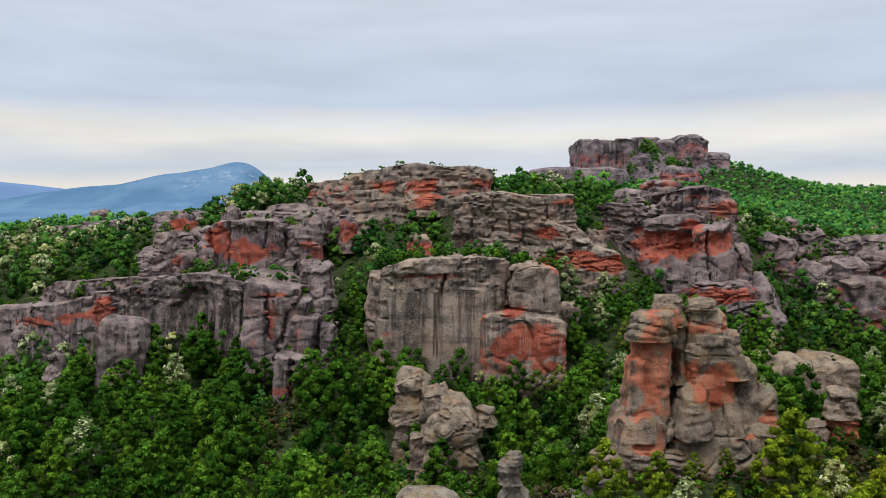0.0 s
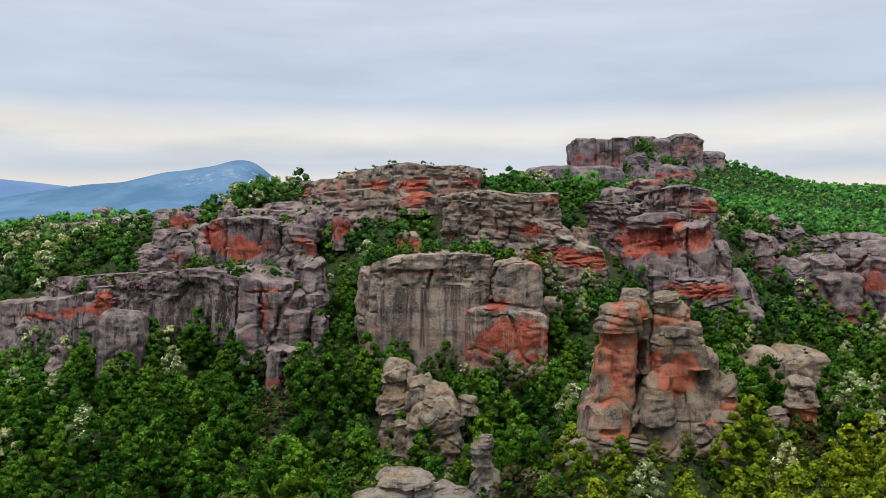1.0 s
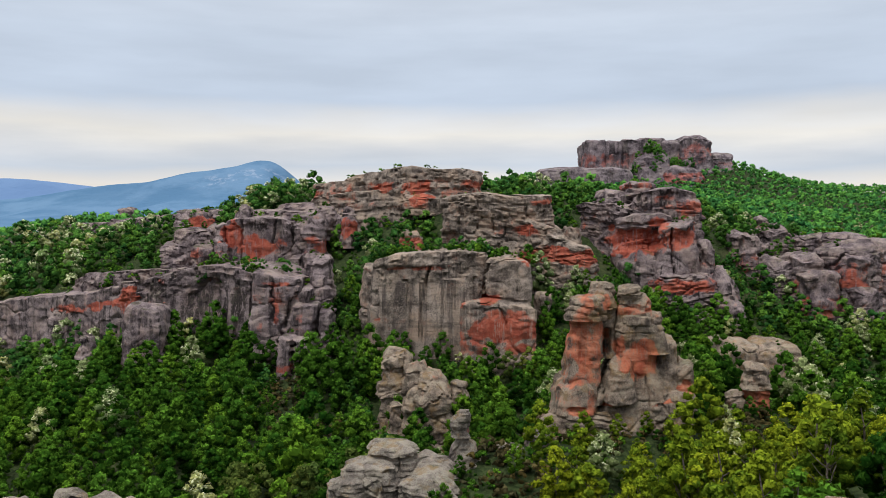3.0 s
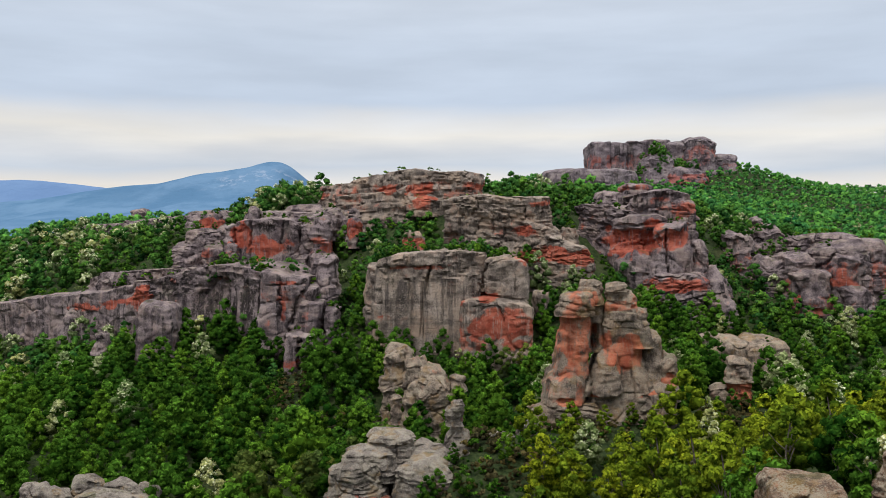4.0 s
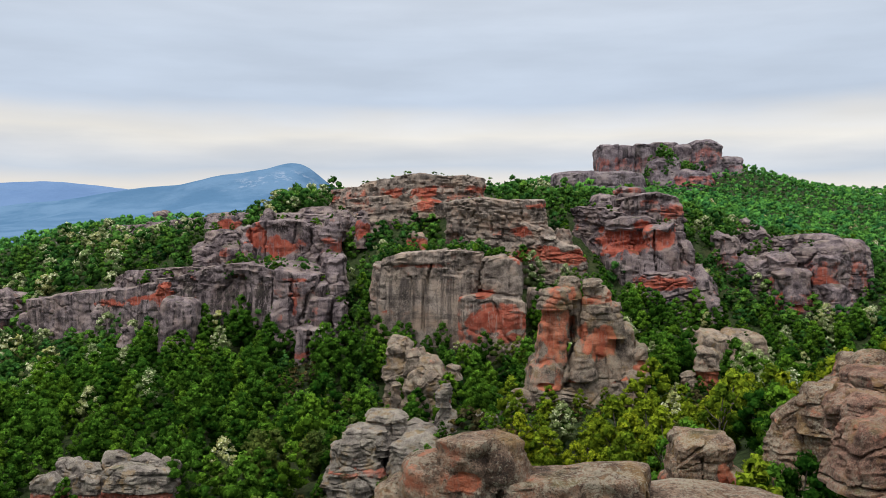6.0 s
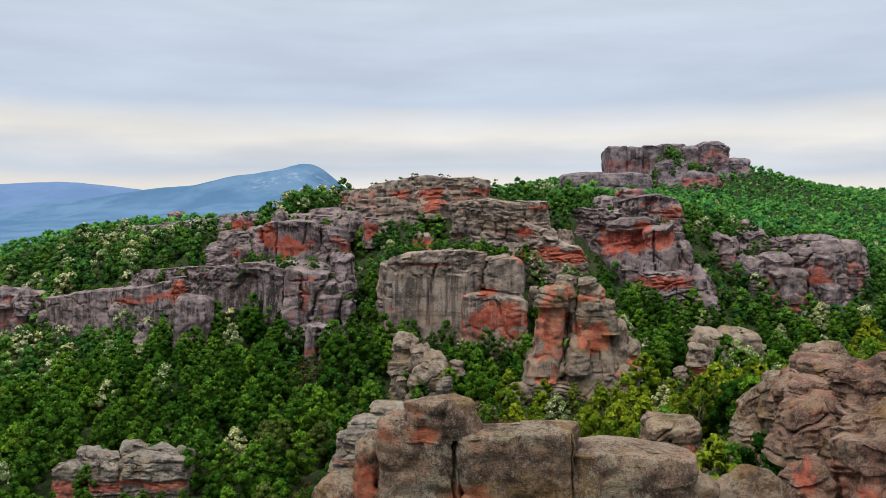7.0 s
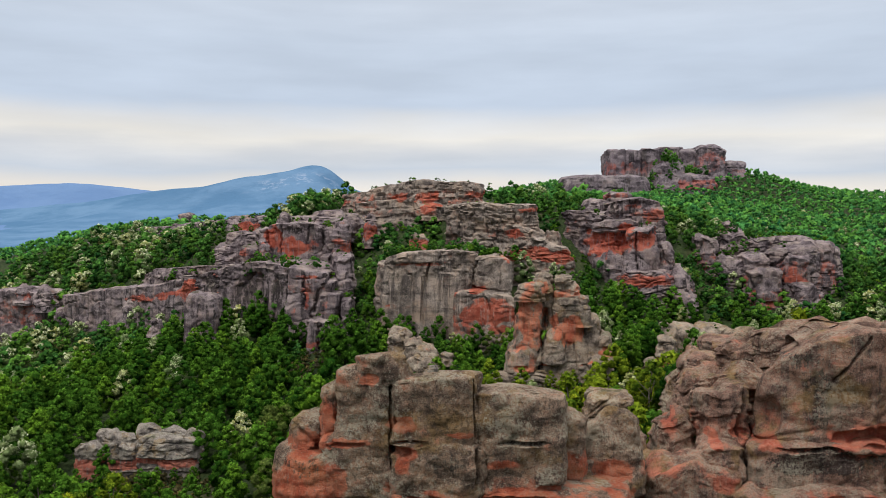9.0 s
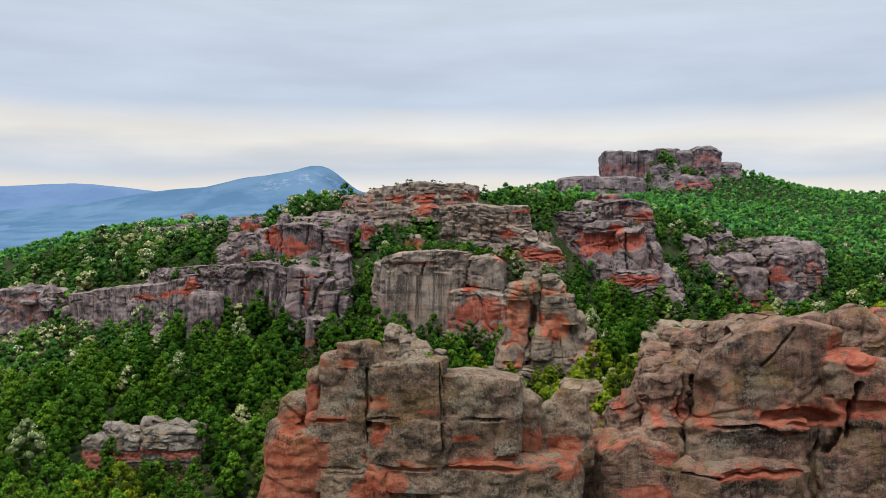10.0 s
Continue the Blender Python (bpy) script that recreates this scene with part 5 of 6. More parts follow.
rock(near_crag, 25.5, -13.9, 4.6, 7, 42.4, 48.6, 0.95, 4, 9, 0.6, 47.1, 48.3)
rock(near_crag, 32.5, -14.4, 6.9, 4.4, 49.1, 57.0, 0.97, 6, 14, 0.25, 49.1, 50.1, -0.3)
rock(near_crag, 35.0, -12.5, 13.2, 9, 42.1, 49.3, 0.97, 5, 9, 0.3, 48.5, 49.2)
rock(near_crag, 36.8, -11.5, 2.4, 5, 48.8, 54.7, 0.85, 3.8, 10, 0.6, 49.3, 51.7)
rock(near_crag, 29.2, -15.0, 4.5, 6, 42.7, 48.5, 0.8, 3, 3, 0.1, 42.7, 42.7)
rock(near_crag, 40.4, -8.9, 4.9, 5, 49.5, 54.2, 0.78, 3, 9, 0.35, 49.3, 50.9)
rock(near_crag, 40.6, -8.2, 2.7, 4.5, 47.0, 49.8, 0.95, 3.2, 6, 0.9, 47.4, 49.6)
rock(near_crag, 37.9, -9.5, 3.2, 5, 47.5, 50.7, 0.85, 3, 5, 0.2, 47.5, 47.5)
rock(near_crag, 20.0, -12.9, 15.0, 6.4, 28.0, 43.6, 0.9, 4, 9, 0.3, 34.0, 38.0)
rock(near_crag, 34.5, -11.9, 14.5, 7.2, 29.0, 43.6, 0.9, 4, 9, 0.3, 34.0, 38.0)

red_boulder = formation("red_boulder", "rounded reddish boulder behind the brown crag", "boulder")
bare(48.0, 44, 41.6, 1.1, 1.8, 1.1)
cleft(45.2, 44, 43.6, 45.0, 38.0, 0.22, 0.8)
cleft(42.6, 44, 42.6, 46.0, 43.4, 0.16, 0.5)
rock(red_boulder, 45.6, 49.0, 8.6, 10, 35.0, 45.8, 0.84, 4.4, 5, 0.3, 38.2, 41.1)
rock(red_boulder, 49.5, 47.0, 3.8, 8, 34.4, 42.4, 0.7, 3, 5, 0.1, 39.5, 41.7)

near_slabs = formation("near_slabs", "massive tilted brown slabs with red cavities", "rock slabs")
hollow(62.8, -6, 52.0, 3.34, 0.86, 1.8, 1.0)
hollow(68.7, -3, 57.5, 2.02, 1.07, 1.6, 0.8)
hollow(61.5, -7, 50.5, 2.28, 0.28, 0.9, 0.7)
hollow(57.2, -6.5, 51.1, 2.86, 0.20, 1.6, 0.7)
hollow(59.0, -9.5, 47.2, 4.21, 0.33, 1.5, 1.0)
hollow(68.3, -9, 53.3, 2.45, 0.67, 1.8, 1.0)
hollow(54.1, -3, 53.7, 1.07, 1.78, 0.9, 0.2)
hollow(44.3, -2, 52.8, 0.60, 1.20, 1, 0.3)
hollow(65.8, -6, 54.1, 0.23, 0.23, 0.9, 0.0)
hollow(52.0, -5, 51.9, 0.93, 0.47, 1.4, 0.3)
cleft(68.2, -6, 55.5, 67.2, 50.6, 0.52, 3.0)
cleft(66.5, -8, 51.0, 64.0, 47.0, 0.51, 3.0)
cleft(63.7, -9, 47.2, 63.1, 43.5, 0.28, 2.0)
cleft(62.5, -4, 60.4, 59.5, 56.9, 0.20, 1.0)
cleft(52.7, -4, 56.8, 51.9, 51.3, 0.35, 2.0)
cleft(55.7, -6, 51.2, 59.8, 51.0, 0.29, 1.6)
cleft(51.6, -9, 47.0, 55.1, 46.7, 0.22, 1.2)
cleft(54.8, -9, 46.8, 63.1, 47.4, 0.22, 1.2)
bare(62.8, -6, 52.0, 3.46, 1.04, 1.15)
bare(68.7, -3, 57.7, 1.78, 1.19, 0.8)
bare(66.4, -4, 58.0, 0.82, 1.41, 0.6)
bare(59.1, -9, 47.1, 3.34, 0.50, 1.1)
bare(68.3, -9, 52.9, 2.45, 0.72, 1.1)
bare(54.2, -5, 51.5, 0.93, 0.58, 0.8)
bare(50.2, -9, 48.7, 1.11, 0.89, 0.7)
bare(49.4, -5, 51.4, 0.58, 0.82, 0.8)
bare(48.6, -9, 44.7, 2.23, 0.78, 0.5)
bare(46.6, 0, 52.5, 0.61, 1.84, 0.4)
stain(58.0, -8, 50.0, 4.51, 1.24, 0.9)
stain(64.2, -7, 50.2, 2.05, 0.80, 0.6)
stain(58.1, -5, 55.3, 1.51, 2.91, 0.6)
stain(68.8, -9, 51.5, 2.23, 0.67, 0.75)
stain(58.2, -9.5, 45.7, 3.88, 1.00, 0.6)
stain(51.3, -9, 46.5, 1.67, 1.67, 0.35)
stain(56.6, -4, 58.6, 1.77, 0.71, 0.5)
wall(near_slabs, ((52.4, -6.0, 56.8), (54.2, -7.5, 58.5), (56.8, -8.3, 59.9), (59.4, -8.4, 60.8), (62.7, -8.0, 61.5), (66.4, -6.5, 61.1), (70.0, -4.0, 59.9)), 10, 43.2, 0.88, 14, 0.15, 51.7, 54.8)
wall(near_slabs, ((51.8, -7.5, 51.6), (53.6, -8.5, 52.0), (56.7, -9.0, 51.8), (59.9, -9.0, 51.5), (63.1, -8.8, 52.1), (64.9, -8.0, 51.8)), 9, 42.3, 0.96, 9, 0.2, 46.7, 47.8, "foot")
rock(near_slabs, 69.6, -5.5, 9.5, 9, 42.4, 57.9, 0.85, 4.2, 9, 0.3, 52.8, 54.7, -1.1)
rock(near_slabs, 56.8, -7.0, 14.2, 8, 40.7, 48.1, 0.96, 4.6, 9, 0.2, 46.9, 47.9)
rock(near_slabs, 50.9, -3.0, 4.4, 6, 50.1, 55.8, 0.9, 4, 4, 0.3, 50.8, 53.6, 0.9)
rock(near_slabs, 50.0, -6.0, 4.2, 6, 49.4, 51.4, 0.85, 2.8, 6, 0.05, 49.4, 49.4)
rock(near_slabs, 47.5, -6.5, 8.1, 7, 41.1, 50.0, 0.92, 4.4, 9, 0.3, 48.8, 49.9, 0.4)
rock(near_slabs, 52.6, 0.5, 6.5, 7, 52.5, 56.6, 0.8, 3.6, 3, 0.2, 52.5, 52.5, 1.3)
rock(near_slabs, 43.6, -3.0, 2.8, 8, 42.3, 49.4, 0.8, 3.2, 4, 0.1, 42.3, 42.3)
rock(near_slabs, 43.5, -1.0, 2.5, 6, 48.7, 50.5, 0.7, 2.6, 3, 0.1, 48.7, 48.7)
rock(near_slabs, 46.8, 0.0, 4.2, 6, 47.7, 52.7, 0.8, 3.4, 3, 0.2, 47.7, 47.7, 1.2)
rock(near_slabs, 57.9, 15.0, 6.4, 10, 54.8, 58.0, 0.75, 3.8, 2.6, 0.25, 54.8, 54.8, 1.2)
rock(near_slabs, 60.2, 11.0, 5.5, 10, 56.7, 59.7, 0.75, 3.8, 3.5, 0.15, 56.7, 56.7, 0.9)
rock(near_slabs, 53.3, 19.0, 6.0, 10, 50.0, 54.3, 0.7, 3.6, 2.6, 0.3, 52.8, 54.2, 1.1)
rock(near_slabs, 54.4, 25.0, 3.7, 10, 52.6, 55.4, 0.75, 3.4, 2.6, 0.3, 52.6, 52.6)
rock(near_slabs, 58.7, 30.0, 5.6, 12, 54.3, 56.4, 0.8, 3.4, 2.6, 0.2, 54.3, 54.3)
rock(near_slabs, 67.7, 26.0, 9.8, 16, 50.2, 58.5, 0.6, 3.5, 4.32, 0.3, 56.6, 58.1)
rock(near_slabs, 78.2, 31.0, 13.4, 18, 50.4, 58.5, 0.7, 3.5, 5.4, 0.15, 54.8, 56.3)
rock(near_slabs, 91.5, 39.0, 11.8, 18, 43.1, 59.1, 0.75, 3.75, 4.32, 0.4, 55.5, 58.6)
rock(near_slabs, 74.0, 10.0, 5.1, 12, 55.9, 61.1, 0.85, 3.6, 5, 0.3, 55.9, 55.9, 0.6)
rock(near_slabs, 57.5, -4.2, 26.0, 9.0, 33.0, 44.0, 0.92, 4.4, 9, 0.2, 36.0, 39.0)

pointed_crag = formation("pointed_crag", "pointed brown crag with a split reddish head", "rock crag")
rock(pointed_crag, 56.7, 49.5, 10.8, 13, 34.6, 50.1, 0.3, 3.2, 4, 0.15, 46.1, 49.0)
rock(pointed_crag, 58.6, 47.0, 4.8, 8, 48.6, 52.1, 0.45, 3.4, 2.2, 0.3, 49.0, 49.9)
rock(pointed_crag, 59.2, 47.5, 4.6, 10, 34.8, 48.4, 0.85, 3.8, 4.5, 0.2, 43.4, 46.2)
rock(pointed_crag, 66.0, 53.0, 7.4, 12, 49.1, 54.8, 0.72, 3.4, 3.2, 0.35, 51.3, 52.8)
rock(pointed_crag, 64.5, 51.5, 6.9, 11, 47.1, 51.9, 0.9, 3.8, 3, 0.5, 48.5, 51.4)
rock(pointed_crag, 65.6, 51.5, 8.7, 11, 35.4, 48.5, 0.9, 3.8, 5, 0.8, 44.9, 48.9)


# ---- trees ----
BALL = np.array([(0, 0, 1), *((math.cos(k * 1.2566) * 0.894, math.sin(k * 1.2566) * 0.894, 0.447) for k in range(5)),
                     *((math.cos(k * 1.2566 + 0.628) * 0.894, math.sin(k * 1.2566 + 0.628) * 0.894, -0.447) for k in range(5)), (0, 0, -1)])
BALL_FACES = np.array([(0, 1 + k, 1 + (k + 1) % 5) for k in range(5)] + [(1 + k, 6 + k, 1 + (k + 1) % 5) for k in range(5)]
                    + [(6 + k, 6 + (k + 1) % 5, 1 + (k + 1) % 5) for k in range(5)] + [(11, 6 + (k + 1) % 5, 6 + k) for k in range(5)])


def leaves(centres, normals, size, rg):
    """A small spray of leaves, one bent triangle, at each place."""
    n = len(centres)
    t = np.cross(normals, rg.normal(size=(n, 3)))
    t /= np.linalg.norm(t, axis=1)[:, None] + 1e-9
    b = np.cross(normals, t)
    s = (size * rg.uniform(0.6, 1.4, n))[:, None]
    k = s * rg.uniform(0.5, 0.95, (n, 1))
    q = np.stack([centres - t * s - b * k * 0.6, centres + t * s - b * k * 0.6, centres + b * k * 1.2], 1)
    return q.reshape(-1, 3)


def boughs(height, radius, count, rg, low, slim):
    """Where the leaf masses of a crown sit, and how large they are."""
    cs, rs = [(0, 0, height * (0.96 - 0.26 * radius / height))], [radius * 0.34]
    for k in range(count):
        e = ((k + rg.uniform(0.1, 0.9)) / count) ** 0.85
        a = k * 2.4 + rg.uniform(-0.5, 0.5)
        girth = math.sin(math.pi * (0.20 + 0.74 * e)) ** slim
        size = radius * rg.uniform(0.26, 0.48) * (1.12 - 0.6 * e)
        reach = max(0.0, radius * girth * rg.uniform(0.75, 1.08) - 0.7 * size)
        cs.append((reach * math.cos(a), reach * math.sin(a), height * (low + (0.92 - low) * e) - 0.2 * size))
        rs.append(size)
    return np.array(cs), np.array(rs)


def crown(height, radius, masses, sprays, size, seed, low=0.25, slim=0.8):
    """A crown of overlapping leaf masses with sprays on their upper and outer sides.
    Gives the sprays' triangles, the masses' triangles, and the ways that the sprays face."""
    rg = np.random.default_rng(seed)
    cs, rs = boughs(height, radius, masses, rg, low, slim)
    solid, turned = [], []
    for i, (c, r) in enumerate(zip(cs, rs)):
        v = c + BALL * (r * 0.88 * (1 + 0.28 * rg.uniform(-1, 1, (len(BALL), 1)))) * (1, 1, 0.82)
        tri = v[BALL_FACES]
        mid = tri.mean(axis=1)
        inside = np.zeros(len(mid), bool)
        for j, (c2, r2) in enumerate(zip(cs, rs)):
            if j != i:
                inside |= np.linalg.norm((mid - c2) / (1, 1, 0.82), axis=1) < 0.84 * r2
        solid.append(tri[~inside].reshape(-1, 3))
        way = 0.7 * (solid[-1] - c) / r + 0.7 * (solid[-1] - (0, 0, height * 0.52)) / radius
        turned.append(way / (np.linalg.norm(way, axis=1)[:, None] + 1e-9))
    pick = rg.choice(len(cs), 3 * sprays, p=rs ** 2 / (rs ** 2).sum())
    dirs = rg.normal(size=(3 * sprays, 3))
    dirs[:, 2] = np.abs(dirs[:, 2]) * 1.15 - 0.55
    dirs /= np.linalg.norm(dirs, axis=1)[:, None]
    pts = cs[pick] + dirs * (rs[pick] * rg.uniform(0.76, 1.14, 3 * sprays))[:, None] * (1, 1, 0.85)
    hidden = np.zeros(len(pts), bool)
    for j, (c2, r2) in enumerate(zip(cs, rs)):
        hidden |= (pick != j) & (np.linalg.norm((pts - c2) / (1, 1, 0.85), axis=1) < 0.9 * r2)
    keep = np.where(~hidden)[0][:sprays]
    pts, dirs = pts[keep], dirs[keep]
    own = dirs + rg.normal(size=dirs.shape) * 0.5
    own /= np.linalg.norm(own, axis=1)[:, None]
    whole = pts - np.array((0, 0, height * 0.52))
    whole /= np.linalg.norm(whole, axis=1)[:, None] + 1e-9
    face = 0.6 * dirs + 0.8 * whole + rg.normal(size=dirs.shape) * 0.15
    face /= np.linalg.norm(face, axis=1)[:, None]
    return leaves(pts, own, size, rg), np.concatenate(solid), np.concatenate([np.repeat(face, 3, 0), *turned])


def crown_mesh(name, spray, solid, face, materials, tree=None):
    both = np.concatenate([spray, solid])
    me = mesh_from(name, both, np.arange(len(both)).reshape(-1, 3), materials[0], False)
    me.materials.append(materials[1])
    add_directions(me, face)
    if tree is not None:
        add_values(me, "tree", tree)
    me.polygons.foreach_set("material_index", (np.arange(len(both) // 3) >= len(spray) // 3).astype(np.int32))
    return me


def trunk_mesh(name, height, thick, rg):
    """A tapered, bent trunk with limbs."""
    verts, faces = [], []

    def limb(a, b, ra, rb, n=6):
        start = len(verts)
        a, b = np.array(a), np.array(b)
        axis = (b - a) / np.linalg.norm(b - a)
        side = np.cross(axis, (0.3, 0.9, 0.1))
        side /= np.linalg.norm(side)
        other = np.cross(axis, side)
        for k in range(4):
            u = k / 3
            c = a + (b - a) * u + side * 0.06 * np.linalg.norm(b - a) * math.sin(u * 3.1)
            for i in range(n):
                w = 2 * math.pi * i / n
                verts.append(c + (side * math.cos(w) + other * math.sin(w)) * (ra + (rb - ra) * u))
        for k in range(3):
            for i in range(n):
                j = (i + 1) % n
                faces.append((start + k * n + i, start + k * n + j, start + k * n + n + j, start + k * n + n + i))

    limb((0, 0, -0.6), (0.1, 0.05, height * 0.78), thick, thick * 0.3)
    for k in range(6):
        a, e = k * 2.1 + rg.uniform(0, 1), rg.uniform(0.22, 0.55)
        out = height * rg.uniform(0.15, 0.24)
        limb((0, 0, height * e), (out * math.cos(a), out * math.sin(a), height * (e + 0.22)), thick * 0.45, thick * 0.12, 5)
    return mesh_from(name, np.array(verts), np.array(faces), BARK)


def blossom_on(height, radius, masses, sprays, size, seed, low, slim, count):
    """Flower clusters on the sunny side of the same crown."""
    spray, _, face = crown(height, radius, masses, sprays, size, seed, low, slim)
    at, way = spray.reshape(-1, 3, 3).mean(axis=1), face[:len(spray):3]
    patchy = np.sin(at[:, 0] * 1.7 + seed) + np.sin(at[:, 1] * 1.9) + np.sin(at[:, 2] * 1.6)
    keep = np.where((way[:, 2] > 0.0) & (patchy > -0.5))[0][:count]
    rg = np.random.default_rng(seed + 9)
    own = way[keep] + rg.normal(size=(len(keep), 3)) * 0.4
    own /= np.linalg.norm(own, axis=1)[:, None]
    return leaves(at[keep] + way[keep] * 0.16, own, size * 0.72, rg), np.repeat(way[keep], 3, 0)


def detailed_tree(materials, height, radius, seed, blossom=0, slim=0.8):
    rg = np.random.default_rng(seed)
    tree = new("tree", None)
    part("trunk", trunk_mesh("trunk", height, 0.14 + 0.010 * height, rg), tree)
    part("crown", crown_mesh("crown", *crown(height, radius, 22, 1300, 0.27, seed, 0.12, slim), materials), tree)
    if blossom:
        spray, face = blossom_on(height, radius, 22, 1300, 0.27, seed, 0.12, slim, blossom)
        me = mesh_from("blossom", spray, np.arange(len(spray)).reshape(-1, 3), BLOSSOM, False)
        add_directions(me, face)
        part("blossom", me, tree, "cream flower clusters")
    return tree


KINDS = {
    "oak": (LEAF, "dark green broadleaf tree in full leaf", 5),
    "fresh": (LEAF_FRESH, "yellow-green broadleaf tree in fresh leaf", 5),
    "dull": (LEAF_DULL, "dull olive tree with thin foliage", 2),
}
STORE = {}
for kind, (mats, text, number) in KINDS.items():
    STORE[kind] = []
    for k in range(number):
        tree = detailed_tree(mats, 10.0 + 0.9 * (k % 3), 3.3 + 0.4 * (k % 2), 100 + 10 * len(STORE) + k, 0, 0.7 + 0.2 * (k % 3))
        STORE[kind].append(tagged(tree, text, "tree", "trees on the slopes"))
STORE["blossom"] = [tagged(detailed_tree(LEAF_BLOOM, 6.4, 2.4, 300 + k, 600), "green tree covered with cream blossom", "tree", "blossoming trees") for k in range(3)]
USED = {k: 0 for k in STORE}


def plant(kind, x, y, z, size, turn):
    USED[kind] += 1
    protos = STORE[kind]
    src = protos[USED[kind] % len(protos)]
    m = pose(x, y, z, 0, 0, turn)
    if USED[kind] <= len(protos):
        src.matrix_basis = m @ Matrix.Diagonal((size, size, size, 1))
        return src
    ob = copy_thing(src, m)
    ob.scale = (size, size, size)
    return ob


def in_view(x, y):
    """The stretch of land that the flight looks over."""
    return (x > 30 - 0.60 * (y + 104)) & (x < np.maximum(0.52 * y + 8, 44 + 0.40 * (y + 98)))


def below_view(y, z):
    """Land that lies under the picture all along the flight."""
    return z + 12 < 70 - 0.303 * (y + 98.6)


def scatter(x0, x1, y0, y1, gap, rg):
    gx, gy = np.meshgrid(np.arange(x0, x1, gap), np.arange(y0, y1, gap * 0.9))
    gx = gx + (np.arange(gx.shape[0]) % 2)[:, None] * gap * 0.5
    x, y = (gx + rg.uniform(-0.5, 0.5, gx.shape) * gap).ravel(), (gy + rg.uniform(-0.5, 0.5, gx.shape) * gap).ravel()
    keep = in_view(x, y)
    x, y = x[keep], y[keep]
    keep = ~below_view(y, ground_height(x, y))
    return x[keep], y[keep]


def woods(name, label, protos, spots, materials):
    """Many trees in one mesh. spots: rows of x, y, z, size, turn. protos: crowns as crown() gives them."""
    sets = ([], [], [], [], [], [])
    for k, (x, y, z, size, turn) in enumerate(spots):
        spray, solid, face = protos[k % len(protos)]
        c, s = math.cos(turn), math.sin(turn)
        spin = np.array(((c, s, 0), (-s, c, 0), (0, 0, 1)))
        at = np.array((x, y, z))
        sets[0].append(at + size * (spray @ spin))
        sets[1].append(at + size * (solid @ spin))
        sets[2].append(face[:len(spray)] @ spin)
        sets[5].append(face[len(spray):] @ spin)
        sets[3].append(np.full(len(spray), (k * 0.618) % 1))
        sets[4].append(np.full(len(solid), (k * 0.618) % 1))
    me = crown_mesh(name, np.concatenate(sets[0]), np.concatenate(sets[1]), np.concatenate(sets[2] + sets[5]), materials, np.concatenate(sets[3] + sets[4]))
    return tagged(new(name, me), label, "trees", kind="stuff")


TREE_LOW = [crown(12.0, 3.4, 19, 540, 0.29, 500 + k, 0.18, 0.7 + 0.12 * (k % 4)) for k in range(8)]
TREE_SMALL = [crown(6.6, 2.9, 9, 150, 0.40, 560 + k, 0.1, 0.65) for k in range(6)]
BUSHES = [crown(2.4, 1.7, 3, 26, 0.38, 520 + k, 0.1, 0.6) for k in range(5)]
TREE_FAR = [crown(3.9, 1.75, 2, 30, 0.46, 540 + k, 0.2, 0.7) for k in range(5)]


CLEARINGS = ((-62, 126, 21, 12), (2, 126, 24, 18), (14, 180, 18, 14), (100, 206, 27, 24), (40, 146, 13, 6), (69, 153, 10, 11), (60, 12, 40, 16), (-30, 200, 10, 7), (-41, 217, 8, 11))


def open_ground(x, y):
    """Glades and rocky slopes where only low bushes grow."""
    hit = np.zeros(np.shape(x), bool)
    for cx, cy, rx, ry in CLEARINGS:
        hit |= ((x - cx) / rx) ** 2 + ((y - cy) / ry) ** 2 < 1
    return hit


